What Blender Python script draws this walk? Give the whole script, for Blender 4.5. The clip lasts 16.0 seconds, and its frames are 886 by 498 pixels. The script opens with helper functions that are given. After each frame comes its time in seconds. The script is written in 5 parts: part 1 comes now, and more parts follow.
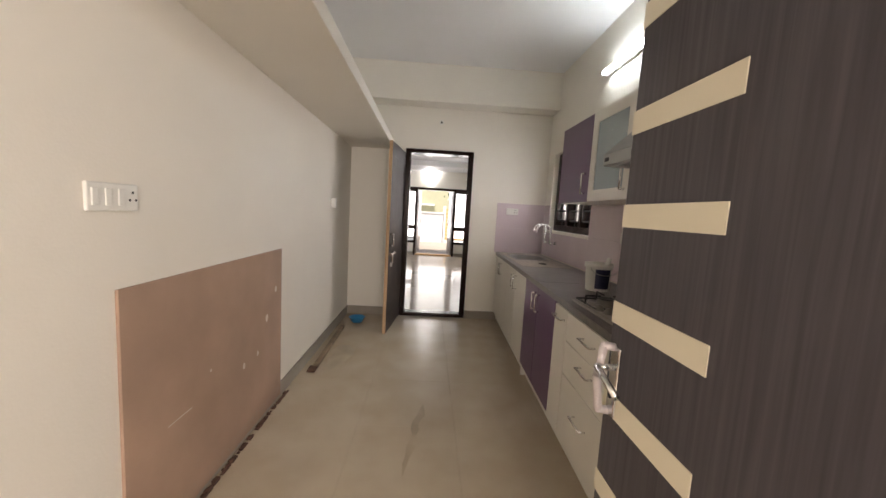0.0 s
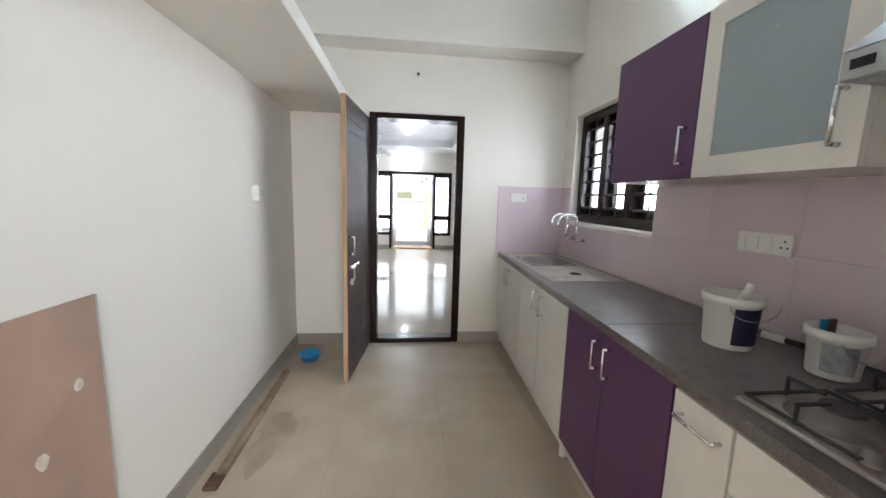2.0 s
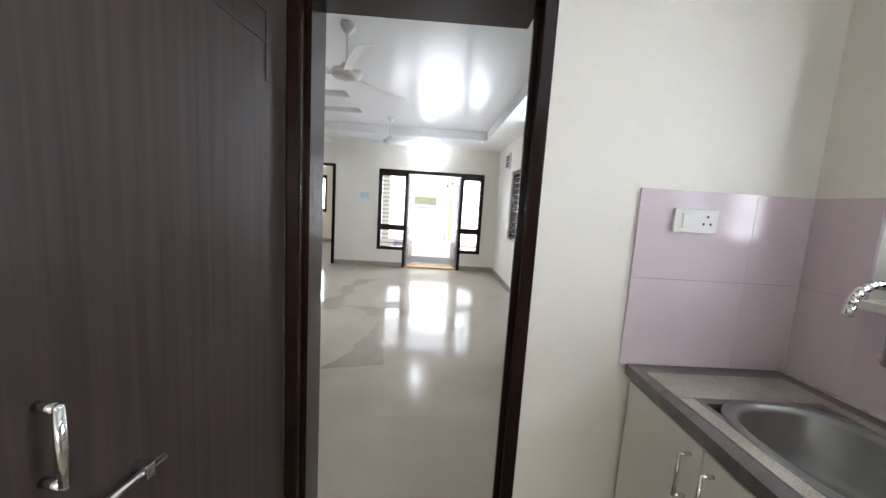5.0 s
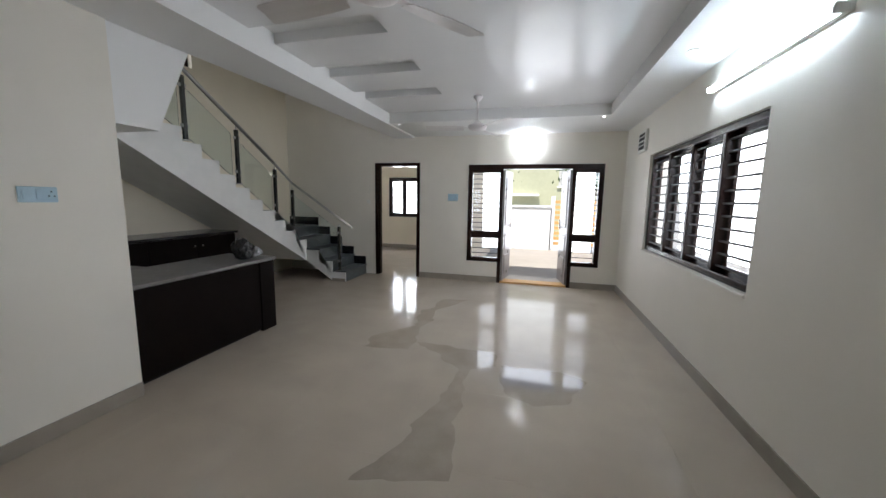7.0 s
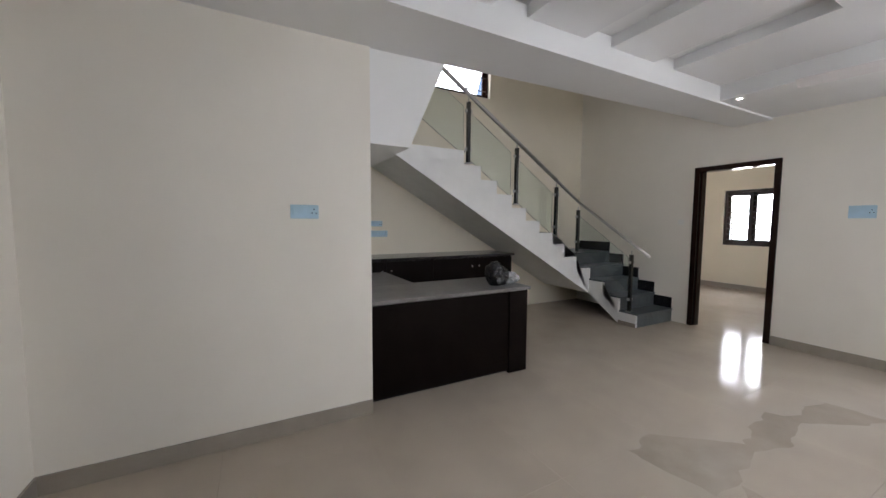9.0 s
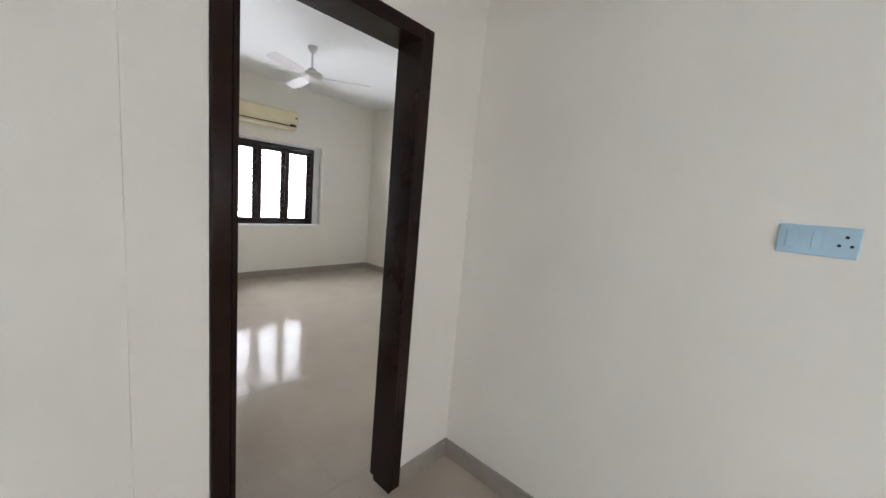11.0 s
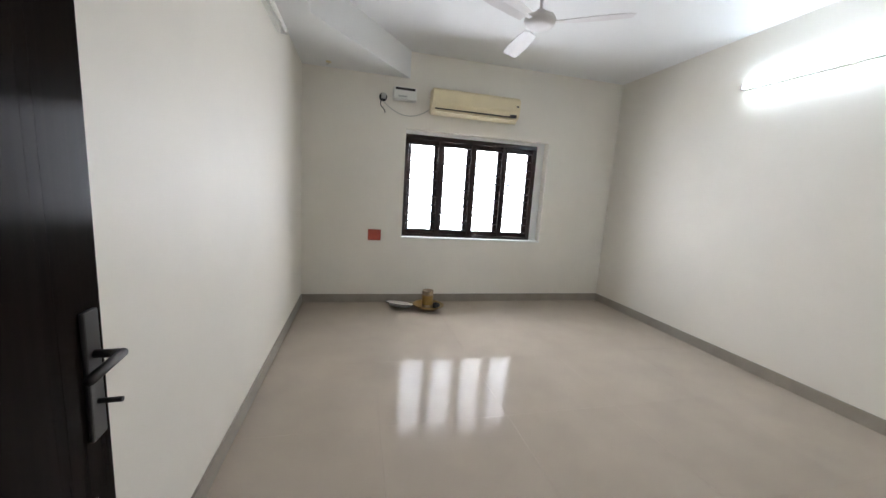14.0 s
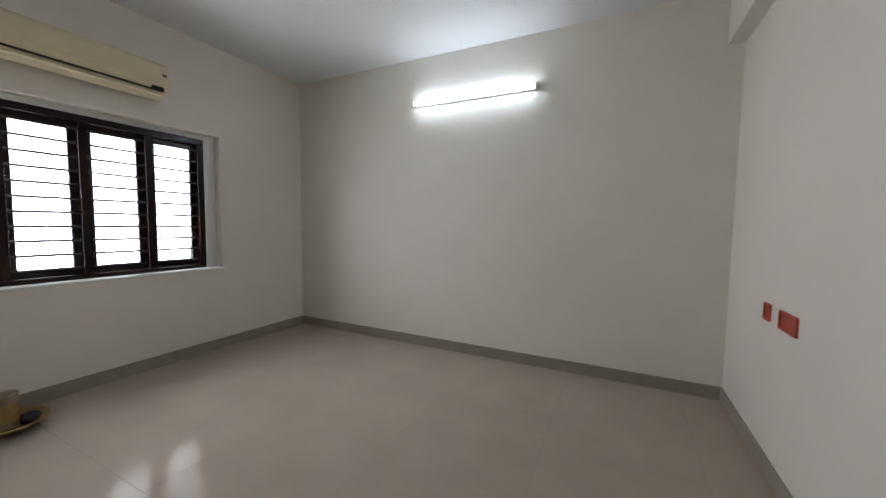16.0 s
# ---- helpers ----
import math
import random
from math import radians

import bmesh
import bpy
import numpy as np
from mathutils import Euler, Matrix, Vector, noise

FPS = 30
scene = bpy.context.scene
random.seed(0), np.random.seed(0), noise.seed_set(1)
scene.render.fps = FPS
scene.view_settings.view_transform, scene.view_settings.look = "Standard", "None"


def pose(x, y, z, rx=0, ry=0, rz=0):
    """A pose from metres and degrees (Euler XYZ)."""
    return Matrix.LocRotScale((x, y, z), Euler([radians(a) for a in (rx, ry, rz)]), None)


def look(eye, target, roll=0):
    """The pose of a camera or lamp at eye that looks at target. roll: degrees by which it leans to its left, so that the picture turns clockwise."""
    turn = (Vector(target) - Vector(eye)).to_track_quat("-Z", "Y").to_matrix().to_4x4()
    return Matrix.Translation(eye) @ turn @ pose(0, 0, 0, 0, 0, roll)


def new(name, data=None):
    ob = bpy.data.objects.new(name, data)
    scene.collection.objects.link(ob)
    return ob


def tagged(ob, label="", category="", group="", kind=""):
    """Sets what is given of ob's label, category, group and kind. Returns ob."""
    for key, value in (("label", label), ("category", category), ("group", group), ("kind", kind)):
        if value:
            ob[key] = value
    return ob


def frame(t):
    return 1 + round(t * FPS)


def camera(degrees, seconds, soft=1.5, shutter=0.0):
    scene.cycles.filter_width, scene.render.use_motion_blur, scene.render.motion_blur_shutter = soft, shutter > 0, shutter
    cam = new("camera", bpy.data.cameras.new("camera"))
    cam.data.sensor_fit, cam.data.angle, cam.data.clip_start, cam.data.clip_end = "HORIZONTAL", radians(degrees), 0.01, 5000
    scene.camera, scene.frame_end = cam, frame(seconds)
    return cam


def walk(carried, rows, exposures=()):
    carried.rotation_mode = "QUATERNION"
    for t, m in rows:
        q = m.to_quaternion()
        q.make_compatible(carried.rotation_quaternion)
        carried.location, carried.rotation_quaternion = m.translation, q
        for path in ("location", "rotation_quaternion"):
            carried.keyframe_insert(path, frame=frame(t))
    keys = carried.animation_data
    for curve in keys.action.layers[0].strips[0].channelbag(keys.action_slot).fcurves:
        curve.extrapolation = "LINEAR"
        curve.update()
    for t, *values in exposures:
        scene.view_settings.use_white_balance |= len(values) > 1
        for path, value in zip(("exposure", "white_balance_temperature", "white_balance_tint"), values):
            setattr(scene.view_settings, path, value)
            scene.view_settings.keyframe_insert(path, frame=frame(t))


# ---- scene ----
cam = camera(102.4, 16.0)
PATH = [
    (0, (0.082, 0.944, 1.332), (0.171, 2.931, 1.126), 3.3),
    (0.5, (0.079, 1.234, 1.339), (0.285, 3.207, 1.085), 2.6),
    (1, (0.115, 1.52, 1.352), (0.293, 3.492, 1.072), 3.5),
    (1.5, (0.09, 1.838, 1.356), (0.28, 3.809, 1.075), 3.4),
    (2, (0.085, 2.144, 1.357), (0.295, 4.113, 1.077), 1.6),
    (2.5, (0.134, 2.474, 1.362), (0.323, 4.441, 1.05), 2.2),
    (3, (0.14, 2.823, 1.363), (0.329, 4.797, 1.103), 2.9),
    (3.5, (0.166, 3.165, 1.383), (0.369, 5.131, 1.075), 2.5),
    (4, (0.227, 3.505, 1.387), (0.309, 5.488, 1.139), 3.8),
    (4.2, (0.208, 3.646, 1.378), (0.29, 5.628, 1.127), 3.7),
    (6.3, (0.304, 5.08, 1.425), (0.211, 7.062, 1.171), 0.8),
    (6.5, (0.269, 5.213, 1.426), (0.089, 7.193, 1.209), 0.4),
    (7, (0.252, 5.501, 1.417), (-0.238, 7.421, 1.146), 1.0),
    (7.5, (0.256, 5.84, 1.389), (-0.52, 7.669, 1.166), 0.7),
    (8, (0.211, 6.132, 1.389), (-0.902, 7.779, 1.167), -0.3),
    (8.5, (0.151, 6.409, 1.38), (-1.4, 7.656, 1.187), 1.2),
    (9, (-0.016, 6.581, 1.346), (-1.78, 7.513, 1.199), 0.3),
    (9.5, (-0.261, 6.721, 1.326), (-2.216, 7.123, 1.189), 0.2),
    (10, (-0.513, 6.829, 1.386), (-2.497, 6.629, 1.233), 1.8),
    (10.2, (-0.6, 6.835, 1.41), (-2.539, 6.378, 1.232), 3.2),
    (12.3, (-1.462, 6.29, 1.438), (-2.033, 4.396, 1.156), 2.2),
    (12.5, (-1.533, 6.193, 1.413), (-2.036, 4.278, 1.130), 1.9),
    (13, (-1.62, 5.964, 1.378), (-2.03, 4.036, 1.042), 2.1),
    (13.5, (-1.723, 5.708, 1.413), (-2.023, 3.752, 1.124), 3.6),
    (14, (-1.681, 5.426, 1.357), (-2.154, 3.506, 1.055), 3.7),
    (14.5, (-1.617, 5.169, 1.345), (-2.424, 3.363, 1.052), 3.2),
    (15, (-1.647, 4.893, 1.312), (-2.781, 3.254, 1.145), 1.1),
    (15.5, (-1.671, 4.68, 1.286), (-3.187, 3.378, 1.193), 2.3),
    (16, (-1.828, 4.659, 1.272), (-3.62, 3.782, 1.134), 0.8),
]
EXPOSURES = [(0, 0.55, 7050, 19), (0.5, 0.88, 6650, 17), (1.0, 1.02, 6300, 15), (1.5, 1.12, 6050, 13), (2.5, 1.2, 5900, 13), (4.2, 1.15, 5950, 13), (6.3, 1.2, 6250, 12), (7, 0.42, 6200, 13), (7.5, 0.28, 6300, 13),
             (8.5, 0.48, 6200, 17), (9, 0.8, 6350, 17), (9.5, 1.12, 6300, 16), (10.2, 1.28, 6200, 14), (12.3, 0.98, 6200, 14), (12.9, 1.32, 6200, 14), (13.5, 1.65, 6250, 14), (14.2, 0.95, 6200, 14), (15, 0.45, 6200, 15),
             (15.5, 0.42, 6250, 15), (16, 0.3, 6300, 16)]
walk(cam, [(t, look(eye, aim, lean)) for t, eye, aim, lean in PATH], EXPOSURES)

# ---- world, sun, lamps ----
world = bpy.data.worlds.new("sky")
scene.world = world
world.use_nodes = True
wn = world.node_tree
sky = wn.nodes.new("ShaderNodeTexSky")
sky.sky_type = 'NISHITA'
sky.sun_disc = False
sky.sun_elevation = radians(62)
sky.sun_rotation = radians(195)
wn.links.new(sky.outputs[0], wn.nodes["Background"].inputs[0])
wn.nodes["Background"].inputs[1].default_value = 0.15

sun = new("sun", bpy.data.lights.new("sun", 'SUN'))
sun.data.energy, sun.data.angle, sun.data.color = 5.0, radians(0.6), (1, 0.95, 0.87)
sun.matrix_world = look((0, 0, 0), (0.12, 0.45, -0.88))


def sky_lamp(name, x, y, z, rx, rz, w, h, watts, colour=(0.93, 0.97, 1.0)):
    """Sky light that enters by an opening."""
    ob = new(name, bpy.data.lights.new(name, 'AREA'))
    ob.data.shape, ob.data.size, ob.data.size_y = 'RECTANGLE', w, h
    ob.data.energy, ob.data.color = watts * 0.45, colour
    ob.matrix_world = pose(x, y, z, rx, 0, rz)
    return ob


# ---- materials ----
def mat(name, colour, rough=0.6, metal=0.0, var=0.06, scale=6.0, bump=0.0, bump_scale=60.0, spec=0.5, coat=0.0, tint=None,
        spots=0.0, rand=0.0, bump_detail=4.0):
    """A plain paint or stone: two scales of variation, fine relief."""
    m = bpy.data.materials.new(name)
    m.use_nodes = True
    nt = m.node_tree
    b = nt.nodes["Principled BSDF"]
    b.inputs["Roughness"].default_value = rough
    b.inputs["Metallic"].default_value = metal
    b.inputs["Specular IOR Level"].default_value = spec
    b.inputs["Coat Weight"].default_value = coat
    b.inputs["Coat Roughness"].default_value = 0.08
    co = nt.nodes.new("ShaderNodeTexCoord")
    n1 = nt.nodes.new("ShaderNodeTexNoise")
    n1.inputs["Scale"].default_value = scale
    n1.inputs["Detail"].default_value = 6
    n2 = nt.nodes.new("ShaderNodeTexNoise")
    n2.inputs["Scale"].default_value = scale * 0.17
    n2.inputs["Detail"].default_value = 3
    where = co.outputs["Object"]
    if rand:
        oi = nt.nodes.new("ShaderNodeObjectInfo")
        far = nt.nodes.new("ShaderNodeVectorMath")
        far.operation = 'ADD'
        nt.links.new(where, far.inputs[0])
        nt.links.new(oi.outputs["Location"], far.inputs[1])
        where = far.outputs[0]
    for n in (n1, n2):
        nt.links.new(where, n.inputs["Vector"])
    mix = nt.nodes.new("ShaderNodeMath")
    mix.operation = 'ADD'
    nt.links.new(n1.outputs[0], mix.inputs[0])
    nt.links.new(n2.outputs[0], mix.inputs[1])
    ramp = nt.nodes.new("ShaderNodeMapRange")
    ramp.inputs[1].default_value, ramp.inputs[2].default_value = 0.6, 1.4
    nt.links.new(mix.outputs[0], ramp.inputs[0])
    c = nt.nodes.new("ShaderNodeMix")
    c.data_type = 'RGBA'
    low = tint or tuple(v * (1 - 2.2 * var) for v in colour)
    high = tuple(min(1, v * (1 + var)) for v in colour)
    c.inputs[6].default_value = (*low, 1)
    c.inputs[7].default_value = (*high, 1)
    nt.links.new(ramp.outputs[0], c.inputs[0])
    out = c.outputs[2]
    if spots:
        n3 = nt.nodes.new("ShaderNodeTexNoise")
        n3.inputs["Scale"].default_value = 420
        n3.inputs["Detail"].default_value = 2
        nt.links.new(co.outputs["Object"], n3.inputs["Vector"])
        r3 = nt.nodes.new("ShaderNodeMapRange")
        r3.inputs[1].default_value, r3.inputs[2].default_value = 0.35, 0.65
        r3.inputs[3].default_value, r3.inputs[4].default_value = 1 - spots, 1 + spots
        nt.links.new(n3.outputs[0], r3.inputs[0])
        v = nt.nodes.new("ShaderNodeVectorMath")
        v.operation = 'SCALE'
        nt.links.new(out, v.inputs[0])
        nt.links.new(r3.outputs[0], v.inputs[3])
        out = v.outputs[0]
    if rand:
        r4 = nt.nodes.new("ShaderNodeMapRange")
        r4.inputs[3].default_value, r4.inputs[4].default_value = 1 - rand, 1 + rand
        nt.links.new(oi.outputs["Random"], r4.inputs[0])
        v = nt.nodes.new("ShaderNodeVectorMath")
        v.operation = 'SCALE'
        nt.links.new(out, v.inputs[0])
        nt.links.new(r4.outputs[0], v.inputs[3])
        out = v.outputs[0]
    nt.links.new(out, b.inputs["Base Color"])
    rr = nt.nodes.new("ShaderNodeMapRange")
    rr.inputs[3].default_value, rr.inputs[4].default_value = max(0.02, rough * 0.85), min(1, rough * 1.2)
    nt.links.new(n1.outputs[0], rr.inputs[0])
    nt.links.new(rr.outputs[0], b.inputs["Roughness"])
    if bump:
        n4 = nt.nodes.new("ShaderNodeTexNoise")
        n4.inputs["Scale"].default_value = bump_scale
        n4.inputs["Detail"].default_value = bump_detail
        nt.links.new(where, n4.inputs["Vector"])
        bp = nt.nodes.new("ShaderNodeBump")
        bp.inputs["Strength"].default_value = bump
        bp.inputs["Distance"].default_value = 0.01
        nt.links.new(n4.outputs[0], bp.inputs["Height"])
        nt.links.new(bp.outputs[0], b.inputs["Normal"])
    return m


def grain(name, dark, light, rough=0.4, axis=2, stretch=14.0, scale=14.0, coat=0.0, bump=0.1, spec=0.3):
    """Wood or wood-print laminate, the grain along one axis."""
    m = mat(name, light, rough, coat=coat, spec=spec)
    nt = m.node_tree
    b = nt.nodes["Principled BSDF"]
    co = nt.nodes.new("ShaderNodeTexCoord")
    mp = nt.nodes.new("ShaderNodeMapping")
    s = [scale * stretch / 4] * 3
    s[axis] = scale / 10
    mp.inputs["Scale"].default_value = s
    nt.links.new(co.outputs["Object"], mp.inputs["Vector"])
    n = nt.nodes.new("ShaderNodeTexNoise")
    n.inputs["Scale"].default_value = 1.0
    n.inputs["Detail"].default_value = 8
    n.inputs["Distortion"].default_value = 0.4
    nt.links.new(mp.outputs[0], n.inputs["Vector"])
    r = nt.nodes.new("ShaderNodeMapRange")
    r.inputs[1].default_value, r.inputs[2].default_value = 0.3, 0.7
    nt.links.new(n.outputs[0], r.inputs[0])
    c = nt.nodes.new("ShaderNodeMix")
    c.data_type = 'RGBA'
    c.inputs[6].default_value, c.inputs[7].default_value = (*dark, 1), (*light, 1)
    nt.links.new(r.outputs[0], c.inputs[0])
    nt.links.new(c.outputs[2], b.inputs["Base Color"])
    if bump:
        bp = nt.nodes.new("ShaderNodeBump")
        bp.inputs["Strength"].default_value = bump
        bp.inputs["Distance"].default_value = 0.002
        nt.links.new(n.outputs[0], bp.inputs["Height"])
        nt.links.new(bp.outputs[0], b.inputs["Normal"])
    return m


def glow(name, colour, strength):
    m = bpy.data.materials.new(name)
    m.use_nodes = True
    b = m.node_tree.nodes["Principled BSDF"]
    b.inputs["Base Color"].default_value = (0.9, 0.9, 0.9, 1)
    b.inputs["Emission Color"].default_value = (*colour, 1)
    b.inputs["Emission Strength"].default_value = strength
    return m


def glass(name, colour=(1, 1, 1), rough=0.0, ior=1.45):
    m = bpy.data.materials.new(name)
    m.use_nodes = True
    b = m.node_tree.nodes["Principled BSDF"]
    b.inputs["Base Color"].default_value = (*colour, 1)
    b.inputs["Transmission Weight"].default_value = 1
    b.inputs["Roughness"].default_value = rough
    b.inputs["IOR"].default_value = ior
    return m


M = dict(
    wall=mat("cream_wall_paint", (0.80, 0.76, 0.68), 0.55, var=0.02, scale=3, bump=0.06, bump_scale=90),
    # yellower cream; part of the stairwell's shade is put into this colour
    stair_wall=mat("pale_yellow_shaded_paint", (0.80, 0.735, 0.60), 0.55, var=0.03, scale=2, bump=0.06, bump_scale=90),
    ceiling=mat("white_ceiling_paint", (0.82, 0.82, 0.81), 0.6, var=0.015, scale=2, bump=0.03),
    gloss_ceiling=mat("satin_ceiling_panel", (0.82, 0.82, 0.82), 0.2, var=0.015, scale=2, spec=0.2),
    tile=mat("beige_vitrified_tile", (0.46, 0.395, 0.325), 0.11, var=0.06, scale=3, spec=0.09, spots=0.1, rand=0.012, bump=0.15, bump_scale=5, bump_detail=1.5),
    ktile=mat("beige_kitchen_tile", (0.46, 0.395, 0.31), 0.2, var=0.10, scale=4, spots=0.1, rand=0.012, tint=(0.40, 0.325, 0.235), bump=0.05, bump_scale=10, spec=0.35),
    grout=mat("beige_grout", (0.40, 0.36, 0.30), 0.8),
    skirting=mat("taupe_skirting_tile", (0.33, 0.29, 0.24), 0.35, var=0.1, spots=0.08),
    frame=mat("dark_brown_varnish", (0.019, 0.0085, 0.006), 0.2, var=0.2, scale=8, coat=0.0, spec=0.22, bump=0.05, bump_scale=30),
    bars=mat("black_iron", (0.03, 0.028, 0.028), 0.45, var=0.1),
    flush=grain("wenge_laminate", (0.030, 0.019, 0.017), (0.055, 0.036, 0.031), 0.42, coat=0.0),
    edge=grain("bare_wood_edge", (0.35, 0.22, 0.12), (0.55, 0.38, 0.24), 0.6),
    charcoal=grain("charcoal_laminate", (0.055, 0.048, 0.056), (0.092, 0.083, 0.093), 0.42, scale=22),
    stripe=mat("cream_laminate", (0.78, 0.71, 0.56), 0.4, var=0.03),
    purple=mat("purple_laminate", (0.098, 0.031, 0.102), 0.33, var=0.06, coat=0.1),
    white=mat("white_laminate", (0.74, 0.71, 0.64), 0.35, var=0.03),
    lilac=mat("lilac_wall_tile", (0.67, 0.56, 0.59), 0.16, var=0.04, scale=3, rand=0.02),
    granite=mat("dark_grey_granite", (0.155, 0.138, 0.126), 0.30, var=0.22, scale=30, spots=0.35),
    dirty_stick=mat("dirty_brown_strip", (0.27, 0.20, 0.13), 0.7, var=0.3, scale=14, bump=0.2),
    hood_steel=mat("dull_hood_steel", (0.40, 0.40, 0.39), 0.42, 0.7, var=0.08, scale=10),
    knob_steel=mat("grimy_knob_steel", (0.22, 0.20, 0.18), 0.4, 0.6, var=0.2, scale=30),
    dusty_steel=mat("dusty_steel", (0.40, 0.365, 0.33), 0.42, 0.5, var=0.1, scale=12, spots=0.15),
    sink_steel=mat("limescaled_steel", (0.46, 0.41, 0.345), 0.48, 0.4, var=0.2, scale=11, spots=0.3),
    bowl_steel=mat("dull_steel", (0.30, 0.295, 0.285), 0.4, 1.0, var=0.12, scale=9),
    steel=mat("brushed_steel", (0.52, 0.51, 0.49), 0.34, 1.0, var=0.06, scale=20),
    chrome=mat("chrome", (0.78, 0.78, 0.78), 0.12, 1.0, var=0.02),
    white_plastic=mat("white_plastic", (0.78, 0.77, 0.72), 0.4, var=0.02),
    blue_film=mat("blue_film_plastic", (0.42, 0.60, 0.70), 0.4, var=0.08, scale=12),
    board=mat("brown_stained_board", (0.42, 0.28, 0.205), 0.6, var=0.13, scale=3.5, bump=0.05),
    black=mat("black_laminate", (0.008, 0.005, 0.004), 0.4, spec=0.05, var=0.2),
    stone_black=mat("black_granite", (0.014, 0.014, 0.016), 0.15, var=0.3, scale=30),
    tread=mat("grey_granite_tread", (0.10, 0.115, 0.12), 0.3, var=0.2, scale=25, spots=0.3),
    fan=mat("white_fan_enamel", (0.72, 0.69, 0.68), 0.4, var=0.04),
    ac=mat("yellowed_plastic", (0.74, 0.64, 0.42), 0.45, var=0.05),
    red=mat("red_plastic_box", (0.45, 0.07, 0.04), 0.5, var=0.1, scale=20),
    blue=mat("blue_plastic", (0.03, 0.28, 0.55), 0.35, var=0.05),
    rust=mat("rusty_iron", (0.12, 0.06, 0.04), 0.8, var=0.5, scale=30, bump=0.3),
    glass=glass("clear_glass"),
    rail_glass=glass("green_rail_glass", (0.88, 0.95, 0.93)),
    frosted=mat("frosted_glass_film", (0.32, 0.38, 0.40), 0.25, var=0.03),
    # near-black for dark parts, and in place of the shade inside holes
    dark=mat("dark_void", (0.02, 0.02, 0.02), 0.8),
    tube=glow("lit_tube", (0.76, 0.91, 1.0), 30.0),
    # the same tube set weaker, so its glare on the bedroom wall stays small
    dim_tube=glow("dim_lit_tube", (0.76, 0.9, 1.0), 19.0),
    spot=glow("lit_spot", (1.0, 1.0, 0.97), 12.0),
    bulb=glow("lit_bulb", (0.88, 0.96, 1.0), 60.0),
    yellow_wall=mat("olive_yellow_render", (0.46, 0.46, 0.30), 0.8, var=0.05),
    out_white=mat("white_render", (0.82, 0.82, 0.80), 0.8, var=0.04),
    concrete=mat("pale_concrete", (0.55, 0.54, 0.50), 0.85, var=0.1, bump=0.2),
    orange=mat("orange_threshold_stone", (0.55, 0.30, 0.09), 0.5, var=0.1),
    leaf=mat("leaf_green", (0.07, 0.12, 0.03), 0.6, var=0.3, rand=0.3),
    bark=mat("bark", (0.14, 0.10, 0.07), 0.9, var=0.3, bump=0.4),
)


# ---- mesh helpers ----
def box(bm, x0, x1, y0, y1, z0, z1, bevel=0.0, m=None):
    r = bmesh.ops.create_cube(bm, size=1.0)
    v = r["verts"]
    bmesh.ops.scale(bm, vec=(abs(x1 - x0), abs(y1 - y0), abs(z1 - z0)), verts=v)
    bmesh.ops.translate(bm, vec=((x0 + x1) / 2, (y0 + y1) / 2, (z0 + z1) / 2), verts=v)
    if bevel:
        e = list({e for q in v for e in q.link_edges})
        bmesh.ops.bevel(bm, geom=e, offset=bevel, segments=2, affect='EDGES', profile=0.5)
    elif m is not None:
        bmesh.ops.transform(bm, matrix=m, verts=v)
    return bm


def rod(bm, a, b, r, seg=12, r2=None):
    a, b = Vector(a), Vector(b)
    d = b - a
    m = Matrix.Translation((a + b) / 2) @ d.to_track_quat('Z', 'Y').to_matrix().to_4x4()
    bmesh.ops.create_cone(bm, cap_ends=True, segments=seg, radius1=r, radius2=r if r2 is None else r2, depth=d.length, matrix=m)
    return bm


def prism(bm, pts, z0, z1):
    """A polygon in plan, raised from z0 to z1."""
    lo = [bm.verts.new((x, y, z0)) for x, y in pts]
    hi = [bm.verts.new((x, y, z1)) for x, y in pts]
    n = len(pts)
    bm.faces.new(lo[::-1])
    bm.faces.new(hi)
    for i in range(n):
        bm.faces.new((lo[i], lo[(i + 1) % n], hi[(i + 1) % n], hi[i]))
    bmesh.ops.recalc_face_normals(bm, faces=bm.faces[:])
    return bm


def lathe(bm, profile, seg=28, at=(0, 0, 0)):
    """A turned body from (radius, height) pairs."""
    rings = []
    for r, z in profile:
        if r < 1e-5:
            rings.append([bm.verts.new((at[0], at[1], at[2] + z))])
        else:
            rings.append([bm.verts.new((at[0] + r * math.cos(2 * math.pi * k / seg), at[1] + r * math.sin(2 * math.pi * k / seg), at[2] + z))
                          for k in range(seg)])
    for a, b in zip(rings, rings[1:]):
        for k in range(seg):
            q = [a[k % len(a)], a[(k + 1) % len(a)], b[(k + 1) % len(b)], b[k % len(b)]]
            q = list(dict.fromkeys(q))
            if len(q) > 2:
                bm.faces.new(q)
    bmesh.ops.recalc_face_normals(bm, faces=bm.faces[:])
    return bm


def tube_path(bm, pts, r, seg=8):
    for a, b in zip(pts, pts[1:]):
        rod(bm, a, b, r, seg)
    for p in pts[1:-1]:
        bmesh.ops.create_uvsphere(bm, u_segments=seg, v_segments=6, radius=r, matrix=Matrix.Translation(p))
    return bm


def part(name, bm, material, parent=None, label="", smooth=False):
    me = bpy.data.meshes.new(name)
    bm.to_mesh(me)
    bm.free()
    me.materials.append(M[material] if isinstance(material, str) else material)
    if smooth:
        for p in me.polygons:
            p.use_smooth = True
    ob = new(name, me)
    if parent is not None:
        ob.parent = parent
    if label:
        ob["label"] = label
    return ob


def thing(name, label, category, at=(0, 0, 0), group="", kind=""):
    ob = new(name)
    ob.empty_display_size = 0.1
    ob.location = at
    return tagged(ob, label, category, group, kind)


def B():
    return bmesh.new()


